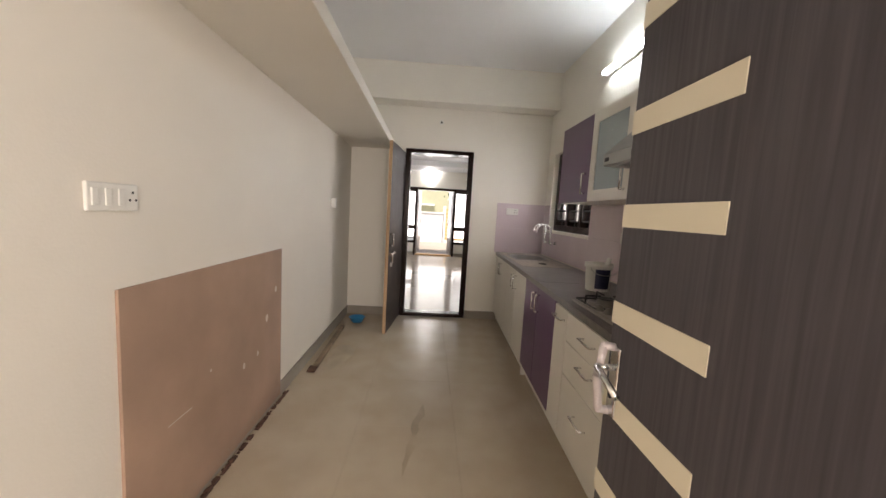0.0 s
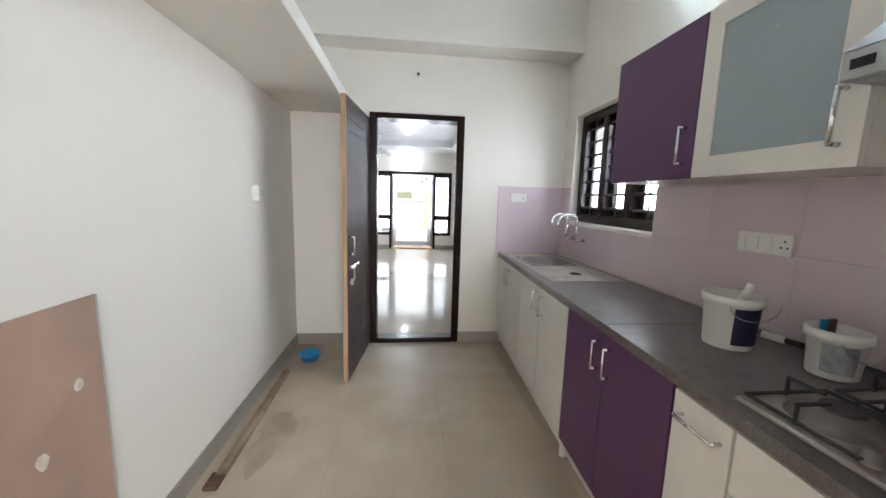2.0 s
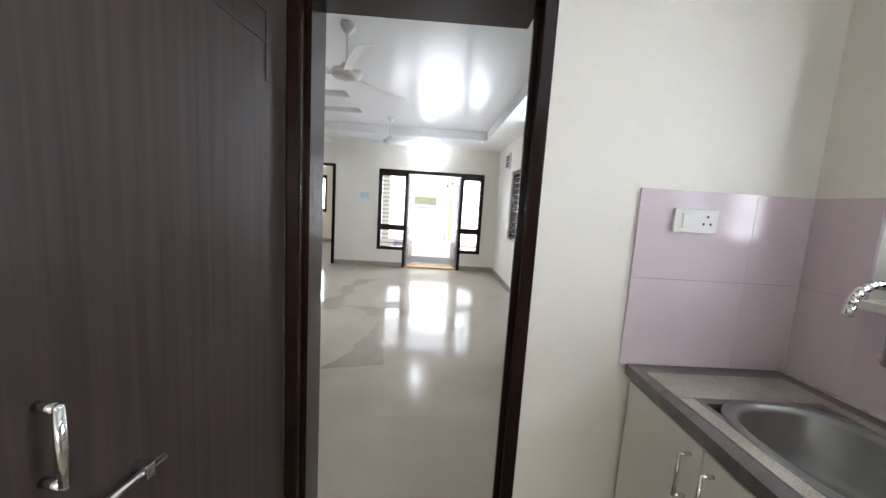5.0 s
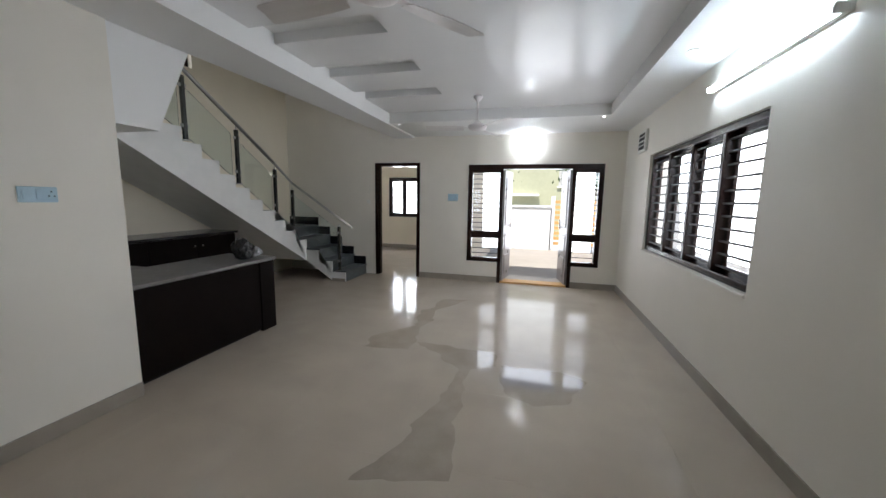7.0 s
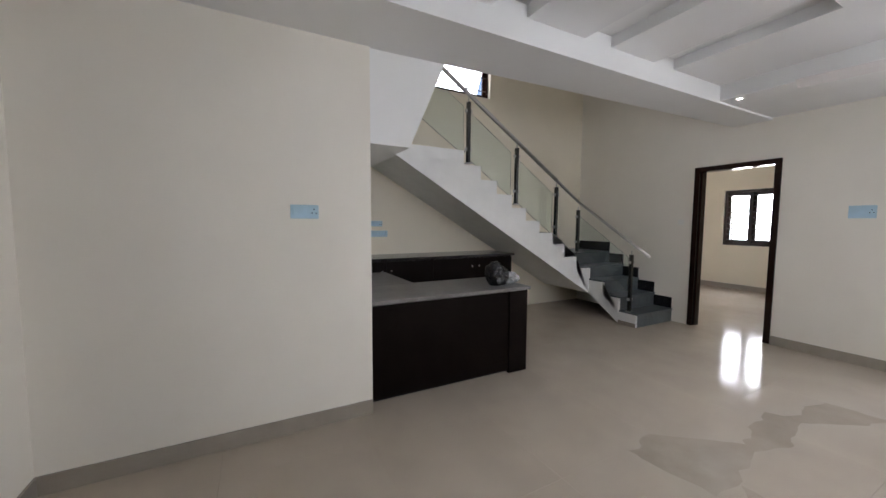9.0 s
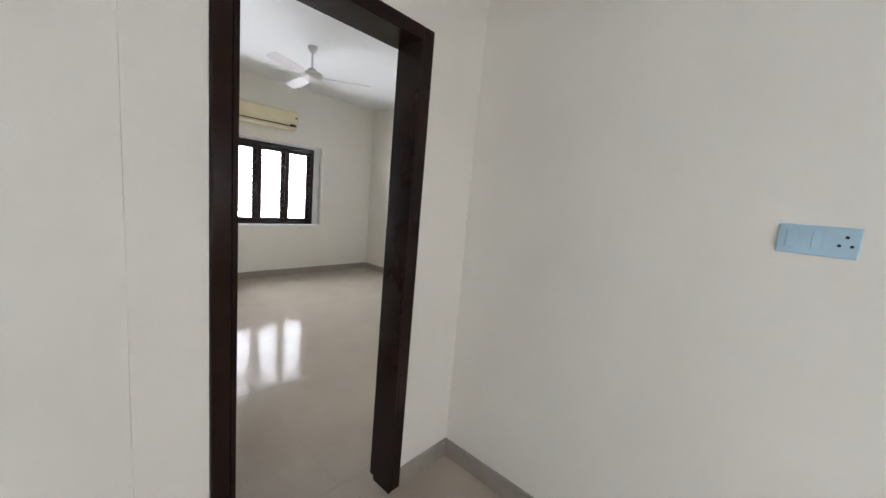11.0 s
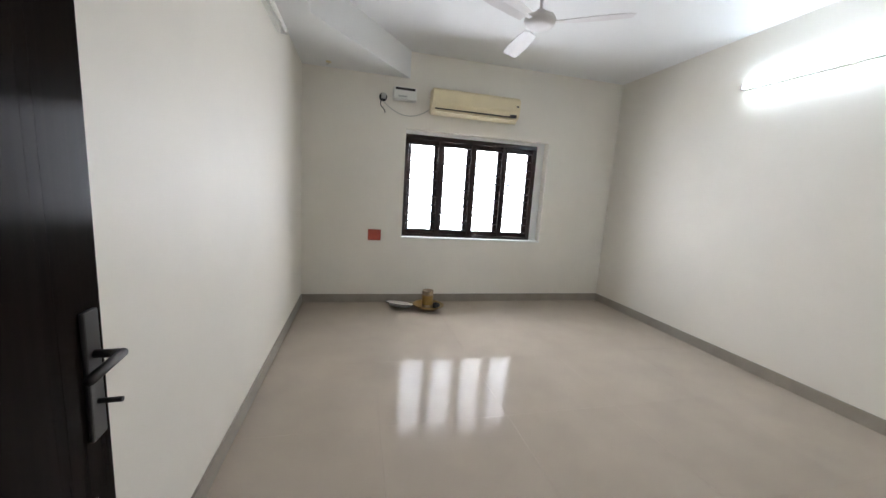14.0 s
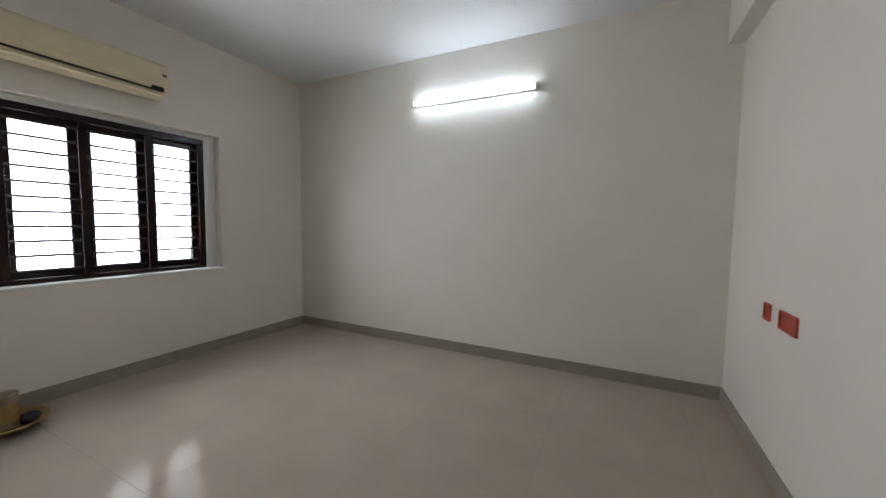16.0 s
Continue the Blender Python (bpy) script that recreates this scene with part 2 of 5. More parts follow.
def structure(name, bm, material, label, category):
    return tagged(part(name, bm, material), label, category, kind="structure")


def wall_along_y(name, x0, x1, y0, y1, z0, z1, holes=(), material="wall", label="cream painted plaster wall"):
    """A wall that runs along y, with openings (y0, y1, z0, z1)."""
    bm = B()
    cur = y0
    for a, b, c, d in sorted(holes):
        if a > cur:
            box(bm, x0, x1, cur, a, z0, z1)
        if c > z0:
            box(bm, x0, x1, a, b, z0, c)
        if d < z1:
            box(bm, x0, x1, a, b, d, z1)
        cur = b
    if cur < y1:
        box(bm, x0, x1, cur, y1, z0, z1)
    return structure(name, bm, material, label, "wall")


def wall_along_x(name, y0, y1, x0, x1, z0, z1, holes=(), material="wall", label="cream painted plaster wall"):
    bm = B()
    cur = x0
    for a, b, c, d in sorted(holes):
        if a > cur:
            box(bm, cur, a, y0, y1, z0, z1)
        if c > z0:
            box(bm, a, b, y0, y1, z0, c)
        if d < z1:
            box(bm, a, b, y0, y1, d, z1)
        cur = b
    if cur < x1:
        box(bm, cur, x1, y0, y1, z0, z1)
    return structure(name, bm, material, label, "wall")


# ---- plan, in metres ----
KL, KR, KY = -0.89, 1.53, 5.38          # kitchen: left wall, right wall, door wall
LY, FY, RX = 5.58, 11.68, 1.58          # living room: back wall, front wall, right wall
LW, LWE = -2.40, 7.285                  # stub wall beside the bedroom door
SX = -4.50                              # wall behind the stair
LYB = 5.595                             # bedroom door wall, living room side
BX0, BX1, BY0, BY1 = -5.04, -1.06, 1.12, 5.40   # bedroom
KD = (-0.237, 0.595, 0.0, 2.08)          # kitchen door, outside of its frame
BD = (-2.055, -1.238, 0.0, 2.12)          # bedroom door
D2 = (-2.645, -1.77, 0.0, 2.075)          # front room door
FRM = (-0.89, 1.285, 0.365, 2.03)       # main window and door frame
FDX = (-0.29, 0.81)                     # main door opening
RW = (8.13, 10.45, 0.85, 2.01)          # living window
KW = (4.09, 5.18, 1.19, 2.08)           # kitchen window
BW = (-4.05, -2.21, 0.80, 2.09)         # bedroom window
H_K, H_L, H_B = 2.98, 2.66, 2.93

# ---- structure ----
structure("floor", box(B(), -6.5, 3.0, -2.0, 16.5, -0.15, -0.006), "grout", "beige tiled floor of the house", "floor")
wall_along_y("wall_kitchen_left", -1.06, KL, -1.2, KY, 0, 3.0)
wall_along_y("wall_kitchen_right", KR, KR + 0.25, -1.2, KY, 0, 3.0, [KW])
wall_along_x("wall_kitchen_living", KY, LY, -1.06, RX + 0.25, 0, 3.0, [KD])
wall_along_x("wall_bedroom_door", BY1, LYB, -5.2, -1.06, 0, 3.0, [BD])
wall_along_y("wall_bedroom_left", -1.066, -1.06, BY0, BY1, 0, 3.0)
wall_along_y("wall_bedroom_right", BX0 - 0.16, BX0, BY0 - 0.2, BY1, 0, 3.0)
wall_along_x("wall_bedroom_window", BY0 - 0.25, BY0, BX0, BX1, 0, 3.0, [BW])
wall_along_y("wall_stub", LW - 0.23, LW, LYB, LWE, 0, 3.0)
wall_along_x("wall_pantry_back", LWE - 0.2, LWE, SX, LW - 0.23, 0, 4.6)
wall_along_x("wall_pantry_upper", LWE - 0.2, LWE, LW - 0.23, LW + 0.1, 3.0, 4.6)
wall_along_y("wall_stair", SX - 0.2, SX, LWE - 0.2, FY, 0, 4.6, [(8.70, 9.73, 3.18, 4.2)], "stair_wall")
wall_along_x("wall_front", FY, FY + 0.23, SX - 0.2, RX + 0.25, 0, 3.0, [D2, (FRM[0], FDX[0], FRM[2], FRM[3]), (FDX[0], FDX[1], 0, FRM[3]), (FDX[1], FRM[1], FRM[2], FRM[3])])
wall_along_x("wall_front_upper", FY, FY + 0.23, SX - 0.2, -2.1, 3.0, 4.6)
wall_along_y("wall_living_right", RX, RX + 0.25, LY, FY, 0, 3.0, [RW])
# front room beyond the second door
wall_along_x("wall_front_room_window", 15.4, 15.6, -5.4, -1.0, 0, 3.0, [(-3.96, -3.03, 0.91, 2.05)], material="stair_wall")
wall_along_y("wall_front_room_left", -5.6, -5.4, FY + 0.23, 15.6, 0, 3.0, material="stair_wall")
wall_along_y("wall_front_room_right", -1.0, -0.94, FY + 0.23, 15.6, 0, 3.0, material="stair_wall")
structure("ceiling_front_room", box(B(), -5.6, -0.94, FY + 0.23, 15.6, 3.0, 3.1), "ceiling", "white painted ceiling", "ceiling")
# the room the walk starts from, unseen: doorway widened, rear opening added for daylight
wall_along_x("wall_kitchen_rear", 1.03, 1.23, KL, KR, 0, 3.0, [(KL + 0.02, 0.62, 0, 2.1)])
wall_along_x("wall_entry_rear", -1.4, -1.2, -1.06, KR + 0.25, 0, 3.0, [(-0.7, 1.5, 0.9, 2.4)])

structure("ceiling_kitchen", box(B(), -1.06, KR + 0.25, -1.4, KY, H_K, H_K + 0.12), "ceiling", "white painted kitchen ceiling", "ceiling")
structure("ceiling_bedroom", box(B(), BX0 - 0.16, BX1, BY0 - 0.25, LY - 0.02, H_B, H_B + 0.12), "ceiling", "white painted bedroom ceiling", "ceiling")
structure("beam_kitchen", box(B(), KL, KR, KY - 0.25, KY, 2.57, H_K), "wall", "cream painted beam above the kitchen door", "beam")
structure("beam_bedroom", box(B(), BX0, BX1, BY1 - 0.10, BY1, 2.56, H_B), "wall", "cream painted beam along the bedroom wall", "beam")
structure("loft_slab", box(B(), KL, -0.37, 1.23, KY, 2.05, 2.13, 0.006), "wall", "cream painted loft slab over the kitchen wall", "loft")
structure("soffit_bedroom", prism(B(), [(BX1, 5.2), (BX1 - 0.24, 5.2), (BX1 - 0.24, 2.35), (-2.23, BY0), (BX1, BY0)], 2.64, H_B),
          "ceiling", "white boxed soffit across the bedroom corner", "soffit")

# living room ceiling: a middle panel, dropped border, slots with small lamps
TX0, TX1, TY0, TY1 = -1.88, 1.12, 6.2, 10.55
SLOTS = [(y - 0.28, y) for y in (7.37, 8.17, 8.98, 9.78)]
bm = B()
cur = LY
for a, b in SLOTS:
    box(bm, TX0 - 0.1, TX1 + 0.1, cur, a, H_L, 2.744)
    box(bm, -0.885, TX1 + 0.1, a, b, H_L, 2.744)
    cur = b
box(bm, TX0 - 0.1, TX1 + 0.1, cur, TY1 + 0.1, H_L, 2.744)
structure("ceiling_living_panel", bm, "gloss_ceiling", "satin white false ceiling panel with slanted slots", "ceiling")
structure("ceiling_living_top", box(B(), -2.42, RX + 0.25, LY, FY, 2.744, 2.9), "ceiling", "white slab above the false ceiling", "ceiling")
bm = B()
prism(bm, [(TX0, LY), (TX0, FY), (-2.24, FY), (-2.42, LWE), (-2.42, LYB)], 2.50, 2.60)
prism(bm, [(TX1, LY), (RX, LY), (RX, FY), (TX1, FY)], 2.52, 2.60)
box(bm, TX0, TX1, TY1, FY, 2.52, 2.60)
box(bm, TX0, TX1, TY1, TY1 + 0.02, 2.60, 2.74)
box(bm, TX0 - 0.02, TX0, LY, TY1, 2.60, 2.74)
box(bm, TX1, TX1 + 0.02, LY, TY1, 2.60, 2.74)
structure("ceiling_living_border", bm, "ceiling", "white dropped ceiling border around the panel", "ceiling")
structure("ceiling_stair", box(B(), SX - 0.2, -2.0, LWE - 0.2, FY + 0.2, 4.6, 4.7), "ceiling", "white ceiling over the stairwell", "ceiling")
bm = B()
prism(bm, [(-2.22, FY), (-2.40, LWE), (-2.30, LWE), (-2.12, FY)], 2.60, 4.6)
structure("wall_stairwell_upper", bm, "wall", "cream painted wall above the stairwell edge", "wall")


# ---- skirting ----
def skirt(name, pts_pairs):
    for x0, x1, y0, y1 in pts_pairs:
        structure(name, box(B(), x0, x1, y0, y1, 0.0, 0.10, 0.002), "skirting", "taupe tile skirting along the wall", "baseboard")


skirt("baseboard", [
    (KL, KL + 0.012, 1.3, KY), (KL, KD[0], KY - 0.012, KY), (KD[1], 1.0, KY - 0.012, KY),
    (RX - 0.012, RX, LY, FY), (FDX[1] + 0.06, RX - 0.012, FY - 0.012, FY), (D2[1], FDX[0] - 0.06, FY - 0.012, FY),
    (LW, LW + 0.012, LYB, LWE), (LW, BD[0], LYB, LYB + 0.012), (BD[1], -1.06, LYB, LYB + 0.012), (-1.06, KD[0], LY, LY + 0.012), (KD[1], RX, LY, LY + 0.012),
    (BX0, BX0 + 0.012, BY0, BY1), (BX0, BX1, BY0, BY0 + 0.012), (BX1 - 0.018, BX1 - 0.006, BY0, BY1), (BX0, BD[0], BY1 - 0.012, BY1),
    (-5.4, -1.0, 15.388, 15.4), (-5.4, -5.388, 11.95, 15.4)])


# ---- openings ----
def door_frame(name, x0, x1, y0, y1, top, label, w=0.065, right=None, left=None):
    yr = right or y1
    yl = left or y0
    t = tagged(new(name), label, "door frame", kind="structure")
    part("jamb", box(B(), x0, x0 + w, yl, y1, 0, top, 0.006), "frame", t)
    part("jamb", box(B(), x1 - w, x1, y0, yr, 0, top, 0.006), "frame", t)
    part("head", box(B(), x0 + w, x1 - w, y0, y1, top - w, top, 0.006), "frame", t)
    part("rebate", box(B(), x0 + w, x0 + w + 0.015, yl + 0.05, y1, 0, top - w, 0.001), "frame", t)
    part("rebate", box(B(), x1 - w - 0.015, x1 - w, y0 + 0.05, yr, 0, top - w, 0.001), "frame", t)
    return t


f1 = door_frame("door_frame_kitchen", KD[0] + 0.002, KD[1] - 0.002, KY - 0.012, LY - 0.012, KD[3] - 0.002, "dark brown wooden kitchen door frame", 0.046, KY + 0.055)
part("threshold", box(B(), KD[0] + 0.048, KD[1] - 0.048, KY - 0.01, KY + 0.12, -0.004, 0.045, 0.006), "frame", f1)
f2 = door_frame("door_frame_bedroom", BD[0] + 0.002, BD[1] - 0.002, BY1 + 0.03, LYB + 0.010, BD[3] - 0.002, "dark brown varnished bedroom door frame", 0.055, left=5.432)
f3 = door_frame("door_frame_front_room", D2[0] + 0.002, D2[1] - 0.002, FY - 0.012, FY + 0.13, D2[3] - 0.002, "dark brown wooden door frame of the front room", 0.06)


def window(name, axis, a0, a1, z0, z1, p0, p1, cols, label, bars=9, vbars=0, transom=None, sill=None, side=1, wood=0.055):
    """A barred timber window in a wall. axis 'x': the wall runs along x, p0..p1 its depth."""
    t = tagged(new(name), label, "window", kind="structure")

    def bx(u0, u1, q0, q1, w0, w1, bev=0.0):
        return box(B(), u0, u1, q0, q1, w0, w1, bev) if axis == 'x' else box(B(), q0, q1, u0, u1, w0, w1, bev)
    w = wood
    part("window_frame", bx(a0, a1, p0, p1, z1 - w, z1, 0.006), "frame", t)
    part("window_frame", bx(a0, a1, p0, p1, z0, z0 + w, 0.006), "frame", t)
    step = (a1 - a0 - w) / cols
    for i in range(cols + 1):
        part("mullion", bx(a0 + i * step, a0 + i * step + w, p0, p1, z0 + w, z1 - w, 0.006), "frame", t)
    mid = (p0 + p1) / 2
    for i in range(cols):
        u0, u1 = a0 + i * step + w, a0 + (i + 1) * step
        s = part("sash", bx(u0, u1, mid + 0.010 * side, mid + 0.035 * side, z0 + w, z0 + w + 0.05), "frame", t)
        for q in ((u0, u1, z1 - w - 0.05, z1 - w), (u0, u0 + 0.04, z0 + w + 0.05, z1 - w - 0.05), (u1 - 0.04, u1, z0 + w + 0.05, z1 - w - 0.05)):
            part("sash_rail", bx(q[0], q[1], mid + 0.010 * side, mid + 0.035 * side, q[2], q[3]), "frame", s)
        g = part("pane", bx(u0 + 0.04, u1 - 0.04, mid + 0.02 * side, mid + 0.024 * side, z0 + w + 0.05, z1 - w - 0.05), "glass", t)
        g.visible_shadow = False
    pin = mid - 0.02 * side
    for k in range(bars):
        z = z0 + w + (z1 - z0 - 2 * w) * (k + 0.5) / bars
        if axis == 'x':
            part("bar", rod(B(), (a0 + w, pin, z), (a1 - w, pin, z), 0.009, 6), "bars", t)
        else:
            part("bar", rod(B(), (pin, a0 + w, z), (pin, a1 - w, z), 0.009, 6), "bars", t)
    for k in range(vbars):
        u = a0 + (a1 - a0) * (k + 0.5) / vbars
        if axis == 'x':
            part("bar", rod(B(), (u, pin, z0 + w), (u, pin, z1 - w), 0.009, 6), "bars", t)
        else:
            part("bar", rod(B(), (pin, u, z0 + w), (pin, u, z1 - w), 0.005, 6), "bars", t)
    return t


window("window_1", 'y', KW[0], KW[1], KW[2], KW[3], KR + 0.055, KR + 0.155, 3, "dark brown barred kitchen window", 7, 3, wood=0.07)
window("window_2", 'y', RW[0], RW[1], RW[2], RW[3], RX + 0.03, RX + 0.14, 4, "dark brown barred living room window", 11, 0)
window("window_3", 'x', BW[0] + 0.10, BW[1], BW[2], BW[3] - 0.04, BY0 - 0.20, BY0 - 0.10, 4, "dark brown barred bedroom window", 11, 0, side=-1)
window("window_4", 'x', -3.96, -3.03, 0.91, 2.05, 15.44, 15.54, 2, "dark brown barred front room window", 9)
window("window_5", 'y', 8.70, 9.73, 3.18, 4.2, SX - 0.16, SX - 0.06, 1, "bright barred stairwell window", 5, side=-1, wood=0.025)

structure("reveal", box(B(), BW[0], BW[0] + 0.099, BY0 - 0.246, BY0 - 0.10, BW[2], BW[3]), "out_white", "white plastered window reveal", "trim")
structure("reveal", box(B(), BW[0] + 0.10, BW[1], BY0 - 0.246, BY0 - 0.10, BW[3] - 0.039, BW[3]), "out_white", "white plastered window reveal", "trim")

# light through the openings
sky_lamp("sky_kitchen", KR + 0.35, (KW[0] + KW[1]) / 2, 1.65, 0, 0, 1.0, 0.85, 42).matrix_world = look((KR + 0.35, 4.63, 1.65), (0, 4.4, 1.2))
sky_lamp("sky_living", RX + 0.35, 9.3, 1.45, 0, 0, 2.2, 1.1, 70).matrix_world = look((RX + 0.35, 9.3, 1.45), (-2, 9.3, 0.9))
sky_lamp("sky_bedroom", -3.1, BY0 - 0.4, 1.45, 0, 0, 1.8, 1.2, 100).matrix_world = look((-3.1, BY0 - 0.4, 1.45), (-3.1, 4, 1.0))
sky_lamp("sky_front", 0.26, FY + 0.6, 1.3, 0, 0, 2.0, 1.6, 66).matrix_world = look((0.26, FY + 0.75, 1.3), (0.0, 8, 0.9))
sky_lamp("sky_front_room", -3.5, 15.8, 1.5, 0, 0, 0.9, 1.1, 110).matrix_world = look((-3.5, 15.8, 1.5), (-3.3, 12, 0.9))
sky_lamp("sky_stair", SX - 0.5, 9.3, 3.7, 0, 0, 1.1, 0.9, 32).matrix_world = look((SX - 0.5, 9.3, 3.7), (-3, 9.0, 2.2))
# added fill behind the invented rear opening, aimed at the left kitchen wall
sky_lamp("fill_entry", 0.3, -1.5, 1.5, 0, 0, 2.0, 1.5, 195, (1, 0.97, 0.92)).matrix_world = look((0.9, -1.5, 1.7), (-0.9, 2.4, 1.5))
M["putty"] = mat("pale_putty", (0.66, 0.58, 0.50), 0.8, var=0.15, scale=60)


# ---- main entrance: frame with side lights and a pair of open leaves ----
def entrance():
    t = tagged(new("main_door_frame"), "dark brown entrance frame with barred side windows", "door frame", kind="structure")
    y0, y1 = FY - 0.014, FY + 0.10
    x0, x1, zb, zt = FRM
    w = 0.075
    part("head", box(B(), x0, x1, y0, y1, zt - w, zt, 0.005), "frame", t)
    part("post", box(B(), x0, x0 + w, y0, y1, zb, zt - w, 0.005), "frame", t)
    part("post", box(B(), x1 - w, x1, y0, y1, zb, zt - w, 0.005), "frame", t)
    part("post", box(B(), FDX[0] - 0.06, FDX[0], y0, y1, 0, zt - w, 0.005), "frame", t)
    part("post", box(B(), FDX[1], FDX[1] + 0.06, y0, y1, 0, zt - w, 0.005), "frame", t)
    for a, b in ((x0 + w, FDX[0] - 0.06), (FDX[1] + 0.06, x1 - w)):
        part("rail", box(B(), a, b, y0, y1, zb, zb + 0.07, 0.005), "frame", t)
        part("rail", box(B(), a, b, y0, y1, 0.78, 0.90, 0.005), "frame", t)
        part("rail", box(B(), a, b, y0, y1, zt - w - 0.06, zt - w, 0.005), "frame", t)
        g = part("pane", box(B(), a, b, y0 + 0.07, y0 + 0.074, zb + 0.07, 0.78), "glass", t)
        g.visible_shadow = False
        g = part("pane", box(B(), a, b, y0 + 0.07, y0 + 0.074, 0.90, zt - w - 0.06), "glass", t)
        g.visible_shadow = False
        for k in range(13):
            z = 0.96 + k * 0.083
            part("bar", rod(B(), (a, y0 + 0.045, z), (b, y0 + 0.045, z), 0.006, 6), "bars", t)
        for k in range(3):
            z = 0.51 + k * 0.09
            part("bar", rod(B(), (a, y0 + 0.045, z), (b, y0 + 0.045, z), 0.006, 6), "bars", t)
    structure("threshold", box(B(), FDX[0] - 0.06, FDX[1] + 0.06, FY - 0.01, FY + 0.24, -0.005, 0.03, 0.004), "orange", "orange stone threshold of the entrance", "threshold")
    for s, hx in ((1, FDX[0] + 0.012), (-1, FDX[1] - 0.012)):
        leaf = tagged(new("door_leaf"), "carved brown entrance door leaf standing open outwards", "door", kind="structure")
        leaf.matrix_world = pose(hx, FY + 0.02, 0, 0, 0, 80 if s > 0 else 100)
        wd = 0.53
        part("panel", box(B(), 0, wd, -0.018, 0.018, 0.035, 1.94, 0.003), "leaf_wood", leaf)
        for z0, z1 in ((0.14, 0.48), (0.58, 0.86), (1.0, 1.82)):
            for sg in (-1, 1):
                part("moulding", box(B(), 0.09, wd - 0.09, sg * 0.018, sg * 0.028, z0, z1, 0.008), "leaf_wood", leaf)
        h = part("handle", rod(B(), (wd - 0.05, -0.03 * s, 0.95), (wd - 0.05, -0.03 * s, 1.12), 0.01, 10), "chrome", leaf, "chrome pull handle")


# outdoor light caught by the open leaves is mixed into this pale grey
M["leaf_wood"] = mat("light_paled_door_polish", (0.24, 0.215, 0.205), 0.28, var=0.18, scale=9, bump=0.08, bump_scale=25)
entrance()


# ---- kitchen ----
def pull(parent, a, b, out, r=0.006):
    """A bow handle from a to b that stands off along out."""
    a, b, o = Vector(a), Vector(b), Vector(out)
    return part("handle", tube_path(B(), [a, a + o, b + o, b], r, 8), "chrome", parent, "chrome bow handle", True)


def kitchen_door():
    t = tagged(new("kitchen_door"), "dark wenge flush door standing open into the kitchen", "door")
    t.matrix_world = pose(-0.233, 5.362, 0, 0, 0, 180 + 90 - 6.5)
    w, h, th = 0.735, 2.02, 0.034
    part("panel", box(B(), 0, w - 0.008, -th, 0, 0.012, h, 0.002), "flush", t)
    part("edge_strip", box(B(), w - 0.008, w, -th, 0, 0.012, h, 0.001), "edge", t, "bare pale wood edge")
    for z0, z1 in ((1.80, 1.806), (1.88, 1.886), (0.30, 0.306), (0.22, 0.226)):
        part("groove", box(B(), 0.10, w - 0.12, 0, 0.0025, z0, z1), "bars", t)
    part("groove", box(B(), 0.10, 0.106, 0, 0.0025, 1.70, 1.88), "bars", t)
    pull(t, (w - 0.06, 0, 0.95), (w - 0.06, 0, 1.07), (0, 0.035, 0), 0.008)
    bolt = part("sliding_bolt", rod(B(), (w - 0.02, 0.022, 0.86), (w - 0.24, 0.022, 0.86), 0.008, 10), "chrome", t, "chrome sliding bolt")
    for x in (0.03, 0.1, 0.19):
        part("bracket", box(B(), w - x - 0.02, w - x, 0, 0.034, 0.845, 0.875, 0.003), "chrome", bolt)
    part("hasp", box(B(), w - 0.09, w - 0.06, 0.02, 0.036, 0.76, 0.86, 0.004), "chrome", bolt)
    lock = part("padlock", box(B(), w - 0.075, w - 0.035, 0.012, 0.03, 0.73, 0.77, 0.004), "steel", bolt)
    return t


def striped_door():
    t = tagged(new("striped_door"), "charcoal door with slanting cream stripes, standing open", "door")
    t.matrix_world = pose(0.588, 1.235, 0, 0, 0, 90 - 0.3)
    w, h = 0.625, 2.03
    part("panel", box(B(), 0, w, -0.035, 0, 0.01, h, 0.002), "charcoal", t)
    for z in (1.583, 1.349, 1.095, 0.851, 0.613, 0.368, 1.840):
        part("stripe", box(B(), w - 0.328, w + 0.001, -0.001, 0.0025, z - 0.029, z + 0.029), "stripe", t, "cream inlaid stripe")
    lk = part("lock_plate", box(B(), w - 0.062, w - 0.022, 0, 0.008, 0.825, 1.01, 0.004), "chrome", t, "worn chrome lock plate")
    part("lever", tube_path(B(), [Vector((w - 0.042, 0.008, 0.955)), Vector((w - 0.042, 0.05, 0.955)), Vector((w - 0.15, 0.055, 0.928))], 0.009, 10), "chrome", lk, "", True)
    part("pull", tube_path(B(), [Vector((w - 0.03, 0.004, 1.005)), Vector((w - 0.03, 0.032, 1.008)), Vector((w - 0.028, 0.042, 0.925)), Vector((w - 0.03, 0.032, 0.835)), Vector((w - 0.03, 0.004, 0.83))], 0.011, 10), "wrapped", lk, "bow pull still wrapped in pale film", True)
    part("keyhole", rod(B(), (w - 0.042, 0.006, 0.88), (w - 0.042, 0.011, 0.88), 0.009, 12), "dark", lk)
    return t


M["wrapped"] = mat("pale_film_wrap", (0.62, 0.55, 0.55), 0.3, 0.2, var=0.12, scale=25)
kitchen_door()
striped_door()

# base units stand on a line that leans a little from the wall
SKEW = math.atan(0.032)
CB = pose(0.964, 5.375, 0, 0, 0, math.degrees(-SKEW) - 90)   # local x runs towards the camera's start, local y into the room is negative


